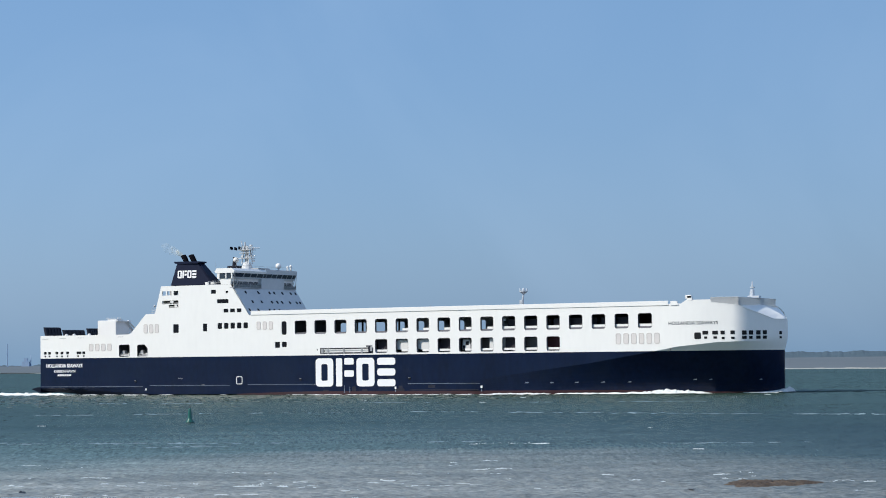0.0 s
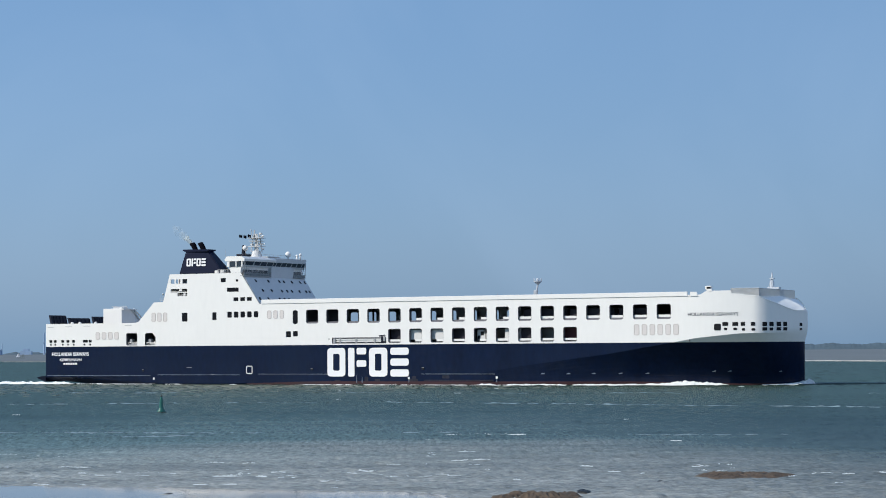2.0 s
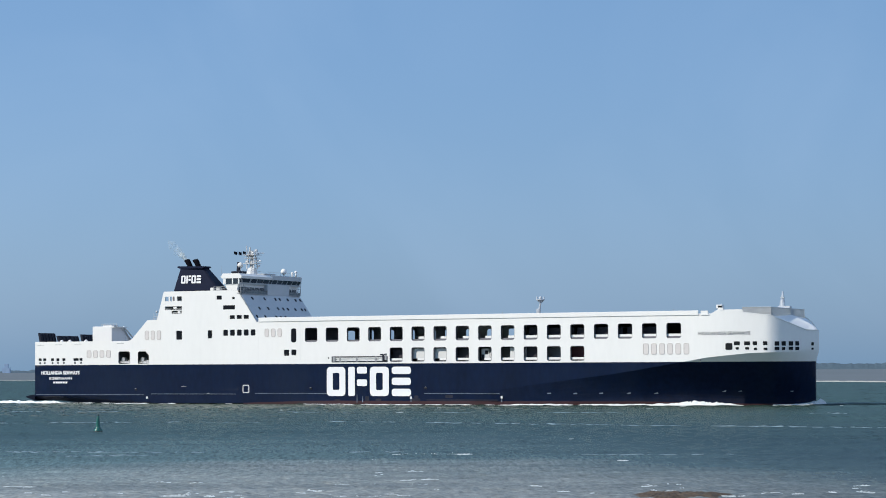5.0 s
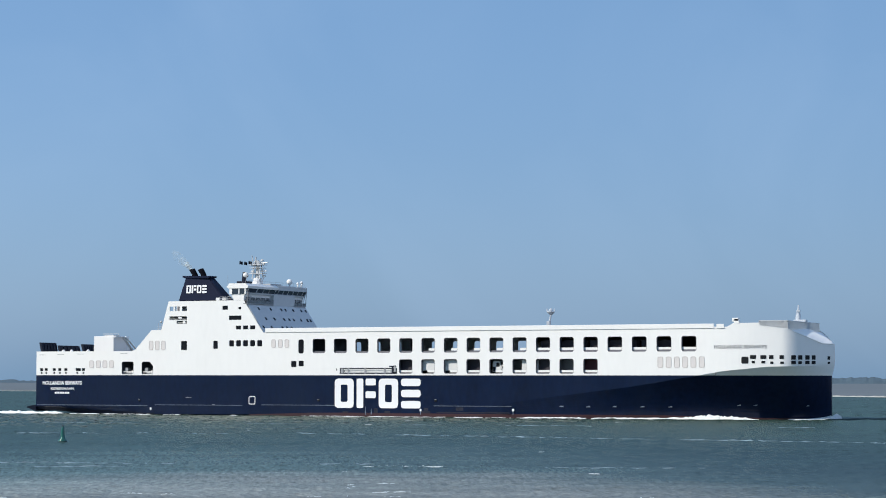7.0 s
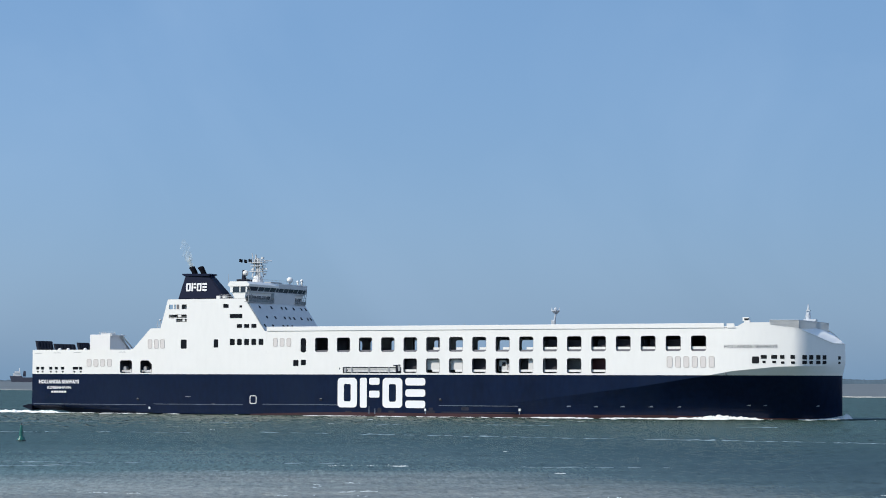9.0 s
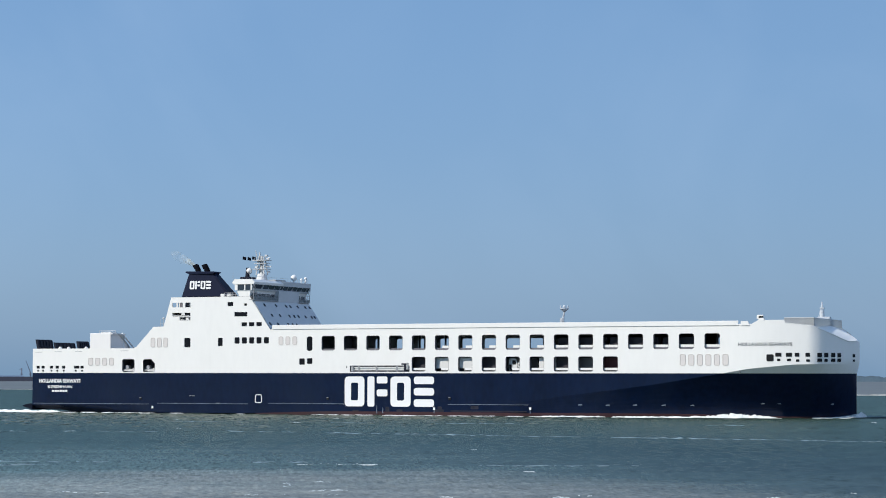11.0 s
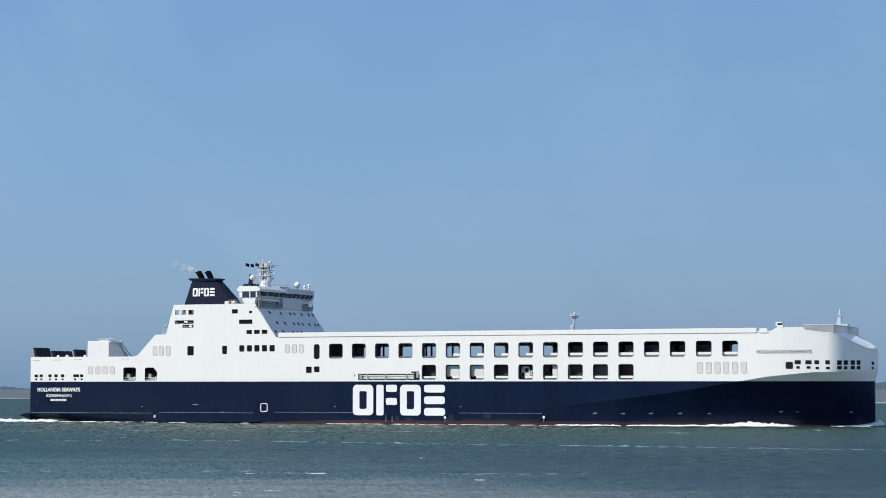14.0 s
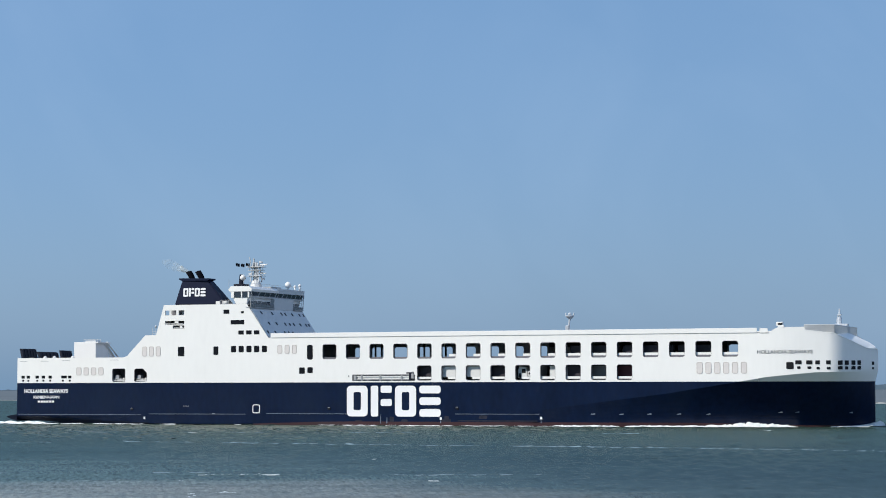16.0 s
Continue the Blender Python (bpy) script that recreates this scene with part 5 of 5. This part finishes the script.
def build_wake():
    """White water that runs along with the hull."""
    out = []
    rs = random.Random(5)

    def band(name, label, pieces):
        bm = bmesh.new()
        for x, y, length, h, depth, turn in pieces:
            ridge(bm, x, y, length, h, depth, turn, 9)
        ob = part(name, bm, FOAM)
        out.append(tagged(ob, label, "wake", kind="stuff"))

    pieces = []
    x = 84.0
    while x < 236:
        y = -half_wl(x) - 0.5
        strong = 1.0 if 160 < x < 219 else 0.35
        if 220 < x < 240:
            x += 1.8
            continue
        if rs.random() < 0.40 + 0.55 * (strong > 0.5):
            crest = 0.30 + 0.78 * math.exp(-((x - 210.5) / 8.0) ** 2)
            if x > 213:
                crest *= max(0.12, (221 - x) / 8)
            h = strong * rs.uniform(0.75, 1.0) * crest
            turn = math.atan2(half_wl(x) - half_wl(x + 2), 2) if x > 140 else 0
            pieces.append((x, y - rs.uniform(0, 0.8), rs.uniform(3, 7), 1.25 * h, 2.4, turn))
        x += 1.8
    band("bow_wave", "white bow wave and foam along the hull", pieces)
    # smooth sheet of water thrown up by the stem, with a broken crest
    bm = bmesh.new()
    rows = []
    n = 30
    for i in range(n + 1):
        u = i / n
        x = 227.5 + 12.7 * u
        h = 0.25 + 1.65 * max(0.0, u) ** 3.0 * (1 if u < 0.93 else max(0.0, (1 - u) / 0.07))
        y0 = -half_wl(min(x, 237.4)) if x < 238 else -0.3 + 1.2 * (x - 238)
        row = []
        for j in range(9):
            v = j / 8
            z = h * (1 - v) ** 1.6 * (1 + 0.16 * rs.uniform(-1, 1)) - 0.12 * v
            row.append(bm.verts.new((x - 1.6 * v * u, y0 - (0.6 + 3.2 * u) * v, z)))
        rows.append(row)
    for a, b in zip(rows, rows[1:]):
        for j in range(8):
            bm.faces.new((a[j], a[j + 1], b[j + 1], b[j]))
    ob = part("stem_wave", bm, SPRAY, smooth=True)
    out.append(tagged(ob, "grey-white sheet of water thrown up by the bow", "wake", kind="stuff"))
    pieces = []
    for i in range(24):
        k = i / 23
        pieces.append((238.6 - 9 * k + rs.uniform(-0.3, 0.3), -0.6 - 2.4 * k, 1.6, 0.8 * (1 - k) ** 2 + 0.12, 0.5, 0.3))
    band("stem_spray", "white spray on the crest of the bow wave", pieces)
    # the first swell ahead of the bow
    bm = bmesh.new()
    rows = []
    for i in range(41):
        u = i / 40
        x, y = 237 + 26 * u, -2.5 + 24 * u
        h = 0.42 * math.sin(math.pi * min(1, 0.15 + 0.85 * u)) ** 0.7 * (0.85 + 0.25 * rs.random())
        rows.append([bm.verts.new((x + 0.9 * k, y - 1.6 * k, z)) for k, z in ((1.4, -0.15), (0.7, h * 0.55), (0.1, h), (-0.6, h * 0.6), (-1.4, -0.15))])
    for a, b in zip(rows, rows[1:]):
        for j in range(4):
            bm.faces.new((a[j], a[j + 1], b[j + 1], b[j]))
    ob = part("bow_swell", bm, SWELL, smooth=True)
    out.append(tagged(ob, "smooth swell ahead of the bow, darkened with the hull's reflection", "wake", kind="stuff"))
    # short olive strokes that draw the white ship's reflection on the chop
    bm = bmesh.new()
    for i in range(2600):
        x = rs.gauss(72, 48)
        away = 5 + rs.expovariate(1 / 42.0)
        if not -40 < x < 190 or away > 150:
            continue
        ridge(bm, x, -B - 2 - away, rs.uniform(1.0, 4.0), rs.uniform(0.03, 0.05 + 0.1 * min(1, away / 40)), 1.4, rs.uniform(-0.5, -0.3), 5)
    ob = part("reflection_chop", bm, OLIVE_GLINT)
    out.append(tagged(ob, "olive strokes for the white ship's reflection on the chop", "water", kind="stuff"))
    pieces = []
    for i in range(260):
        k = rs.random()
        x = 7 - 113 * k ** 1.2
        pieces.append((x, -B - 1.0 + rs.uniform(-1.5, 3 + 14 * min(1, max(0, -x / 30))), rs.uniform(2, 7), rs.uniform(0.15, 0.75) * (1 - 0.6 * k), 1.5, rs.uniform(-0.05, 0.05)))
    for i in range(16):
        x = 6 + 38 * rs.random()
        pieces.append((x, -B - 0.7, rs.uniform(3, 7), rs.uniform(0.10, 0.20), 1.0, 0))
    for i in range(4):
        pieces.append((45 + 30 * rs.random(), -B - 0.6, rs.uniform(2, 4), rs.uniform(0.08, 0.16), 1.0, 0))
    band("stern_wake", "churned white wake behind the stern", pieces)
    return out


def build_smoke():
    m = bpy.data.materials.new("thin_exhaust_haze")
    m.use_nodes = True
    nt = m.node_tree
    nt.nodes.remove(nt.nodes["Principled BSDF"])
    clear = nt.nodes.new("ShaderNodeBsdfTransparent")
    lit = nt.nodes.new("ShaderNodeBsdfDiffuse")
    lit.inputs["Color"].default_value = (0.85, 0.89, 0.86, 1)
    back = nt.nodes.new("ShaderNodeBsdfTranslucent")
    back.inputs["Color"].default_value = (0.85, 0.89, 0.86, 1)
    soft = nt.nodes.new("ShaderNodeMixShader")
    nt.links.new(lit.outputs[0], soft.inputs[1])
    nt.links.new(back.outputs[0], soft.inputs[2])
    cover = nt.nodes.new("ShaderNodeMixShader")
    cover.name = "cover"
    nt.links.new(clear.outputs[0], cover.inputs[1])
    nt.links.new(soft.outputs[0], cover.inputs[2])
    # patchy, thinning out
    patch = nt.nodes.new("ShaderNodeTexNoise")
    patch.inputs["Scale"].default_value, patch.inputs["Detail"].default_value = 0.8, 4
    tc = nt.nodes.new("ShaderNodeTexCoord")
    nt.links.new(tc.outputs["Object"], patch.inputs["Vector"])
    amount = nt.nodes.new("ShaderNodeMapRange")
    amount.name = "amount"
    amount.inputs["From Min"].default_value, amount.inputs["From Max"].default_value = 0.28, 0.60
    nt.links.new(patch.outputs["Fac"], amount.inputs["Value"])
    nt.links.new(amount.outputs["Result"], cover.inputs["Fac"])
    nt.links.new(cover.outputs[0], nt.nodes["Material Output"].inputs["Surface"])
    out = []
    rs = random.Random(8)
    for name, thick, reach, r0, r1, label in (
            ("exhaust_smoke", 0.13, 8.0, 0.55, 1.5, "faint yellowish exhaust smoke drifting from the funnel"),
            ("exhaust_smoke", 0.20, 4.6, 0.60, 1.1, "faint yellowish exhaust smoke drifting from the funnel"),
            ("exhaust_puff", 0.70, 2.5, 0.70, 0.85, "small dense white puff at the mouth of the exhaust pipe")):
        kind = m.copy()
        kind.node_tree.nodes["amount"].inputs["To Max"].default_value = thick
        bm = bmesh.new()
        rows = []
        off = rs.uniform(0, 50)
        for i in range(25):
            k = i / 24
            r = (r0 + (r1 - r0) * k) * math.sin(math.pi * (0.10 + 0.86 * k)) ** 0.5 * (1 + 0.6 * noise.noise((k * reach * 0.9, off, 0)))
            c = Vector((-reach * k, 0.3 * noise.noise((k * reach * 0.4, off, 3)), 0.1 + 0.33 * reach * k + 0.5 * k * noise.noise((k * reach * 0.6, off, 7))))
            rows.append([bm.verts.new(c + Vector((0.25 * r * math.sin(q), r * math.cos(q), r * math.sin(q))) * (1 + 0.5 * noise.noise((k * reach * 1.3, off + 2 * math.cos(q), 2 * math.sin(q))))) for q in stations(0, 2 * math.pi * 15 / 16, 15)])
        for a, b in zip(rows, rows[1:]):
            for i in range(16):
                bm.faces.new((a[i], a[(i + 1) % 16], b[(i + 1) % 16], b[i]))
        ob = part(name, bm, kind, smooth=True)
        out.append(tagged(ob, label, "smoke", kind="stuff"))
    return out


# ---------------------------------------------------------------- assembly
sea = build_sea()
build_shore()
build_distance()
build_cargo_ship()
build_sailing_boats()
build_buoys()
foam = build_foam()
lump("mud_bank", 25.2, 173.5, 5.2, 4.4, 0.30, PEAT, 11, "brown weedy bank of mud just above the water", "mud bank", 110)
lump("weedy_rock", 8.2, 150.2, 4.2, 2.2, 0.42, PEAT, 21, "brown weed-covered rock at the water's edge", "rock", 90)
for sx, sy, sw, sh, sd in ((18.25, 166.4, 0.50, 0.19, 3), (11.65, 155.5, 0.75, 0.22, 7), (-32.5, 171.7, 0.45, 0.25, 13), (-17.2, 155.3, 0.5, 0.22, 17)):
    lump("stone", sx, sy, sw, sw * 1.4, sh, STONE, sd, "dark wet stone awash", "stone", 14)["group"] = "stones awash"
# the tide stands a hand below the ferry's painted waterline
TIDE = -0.2
for ob in [o for o in scene.collection.objects if o.name.split(".")[0] in ("channel_buoy", "mud_bank", "weedy_rock", "stone", "beach", "whitecap", "foam_line")]:
    ob.scale = (1.02, 1.02, 1.0)
    ob.location = (ob.location.x * 1.02, ob.location.y * 1.02, TIDE)
ferry = build_ferry()
def build_splash(length, h):
    """A crest that breaks against the ship's side and sinks back."""
    bm = bmesh.new()
    n = 36
    rows = []
    for i in range(n + 1):
        u = i / n
        w = math.sin(math.pi * u) ** 0.8 * (0.5 + 0.75 * abs(noise.noise((u * 3.1, length, 0.3))) + 0.35 * noise.noise((u * 11.0, length, 4.0)))
        w = max(w, 0.05) * (1.25 - 0.7 * u)
        rows.append([bm.verts.new(((u - 0.5) * length, y + 0.25 * noise.noise((u * 7.0, y, length)), z)) for y, z in ((0.9, -0.1), (0.35, 0.75 * h * w), (0.05, h * w), (-0.35, 0.7 * h * w), (-0.8, 0.25 * h * w), (-1.3, -0.1))])
    for p, q in zip(rows, rows[1:]):
        for i in range(5):
            bm.faces.new((p[i], p[i + 1], q[i + 1], q[i]))
    return tagged(part("breaking_crest", bm, FOAM), "small white crest breaking against the hull", "foam", kind="stuff")


wake = build_wake()
splashes = [build_splash(9.5, 1.3), build_splash(5.0, 1.25), build_splash(6.0, 0.8)]
smoke = build_smoke()


def motions():
    course = radians(HEADING)
    ahead = Vector((math.cos(course), -math.sin(course), 0))
    rows = []
    for t in (0.0, 4.0, 8.0, 12.0, 16.0):
        p = START + ahead * (SPEED * t - 118)
        rows.append((t, pose(p.x, p.y, 0, 0, 0, -HEADING)))
    for thing in (ferry, *freight):
        walk(thing, rows)
    for thing in wake:
        walk(thing, [(t, Matrix.Translation((0, 0, TIDE)) @ m) for t, m in rows])
    # the radar bar turns clockwise, 23 times a minute
    for thing in spinning:
        walk(thing, [(0.5 * i, pose(68.6, 0, 43.78, 0, 0, 121 - 140.6 * (0.5 * i - 8.5))) for i in range(33)])
    # the plume swings round the pipe's mouth with the wind
    port = Vector((math.sin(course), math.cos(course), 0))
    rows = []
    for t, lift in ((0.0, 6), (1.0, 7), (2.0, 20), (3.0, 28), (4.0, 28), (6.5, 18), (7.0, 22), (7.5, 36), (8.0, 45), (8.5, 50), (9.0, 53), (10.0, 30), (11.5, 2), (12.5, 0), (13.5, 9), (14.5, -14), (16.0, 3)):
        p = START + ahead * (SPEED * t - 118 + 52.2) + port * -13.2
        rows.append((t, pose(p.x, p.y, 41.5, 0, lift, -HEADING)))
    for thing in smoke:
        walk(thing, rows)
    # crests that break against the side for a moment
    heaves = (
        ((0.0, 18.0, 609.0, -2.6), (6.9, 18.0, 609.0, -2.0), (7.3, 18.7, 608.6, -0.9), (7.6, 20.6, 607.4, -0.1), (7.9, 21.6, 606.9, 0.0), (8.3, 22.3, 606.5, -0.2), (8.6, 23.0, 606.1, -0.6), (9.0, 24.7, 605.2, -1.2), (9.6, 25.0, 605.0, -2.6), (16.0, 25.0, 605.0, -2.6)),
        ((0.0, 66.0, 581.6, -2.6), (13.8, 66.0, 581.6, -2.2), (14.3, 66.6, 581.3, -0.2), (14.6, 67.4, 580.8, 0.0), (15.2, 68.0, 580.5, -0.9), (15.8, 68.4, 580.2, -2.6), (16.0, 68.4, 580.2, -2.6)),
        ((0.0, 18.6, 608.6, -2.6), (1.2, 18.6, 608.6, -1.6), (1.7, 19.0, 608.4, -0.2), (2.0, 19.3, 608.2, 0.0), (2.4, 19.6, 608.0, -0.3), (3.2, 20.0, 607.8, -2.6), (16.0, 20.0, 607.8, -2.6)))
    for thing, steps in zip(splashes, heaves):
        walk(thing, [(t, pose(x, y, TIDE + z, 0, 0, -HEADING)) for t, x, y, z in steps])
    # chop and crests drift with the wind
    for thing in (sea, *foam):
        walk(thing, [(0.0, pose(0, 0, TIDE)), (16.0, pose(5.0, -3.0, TIDE))])


motions()
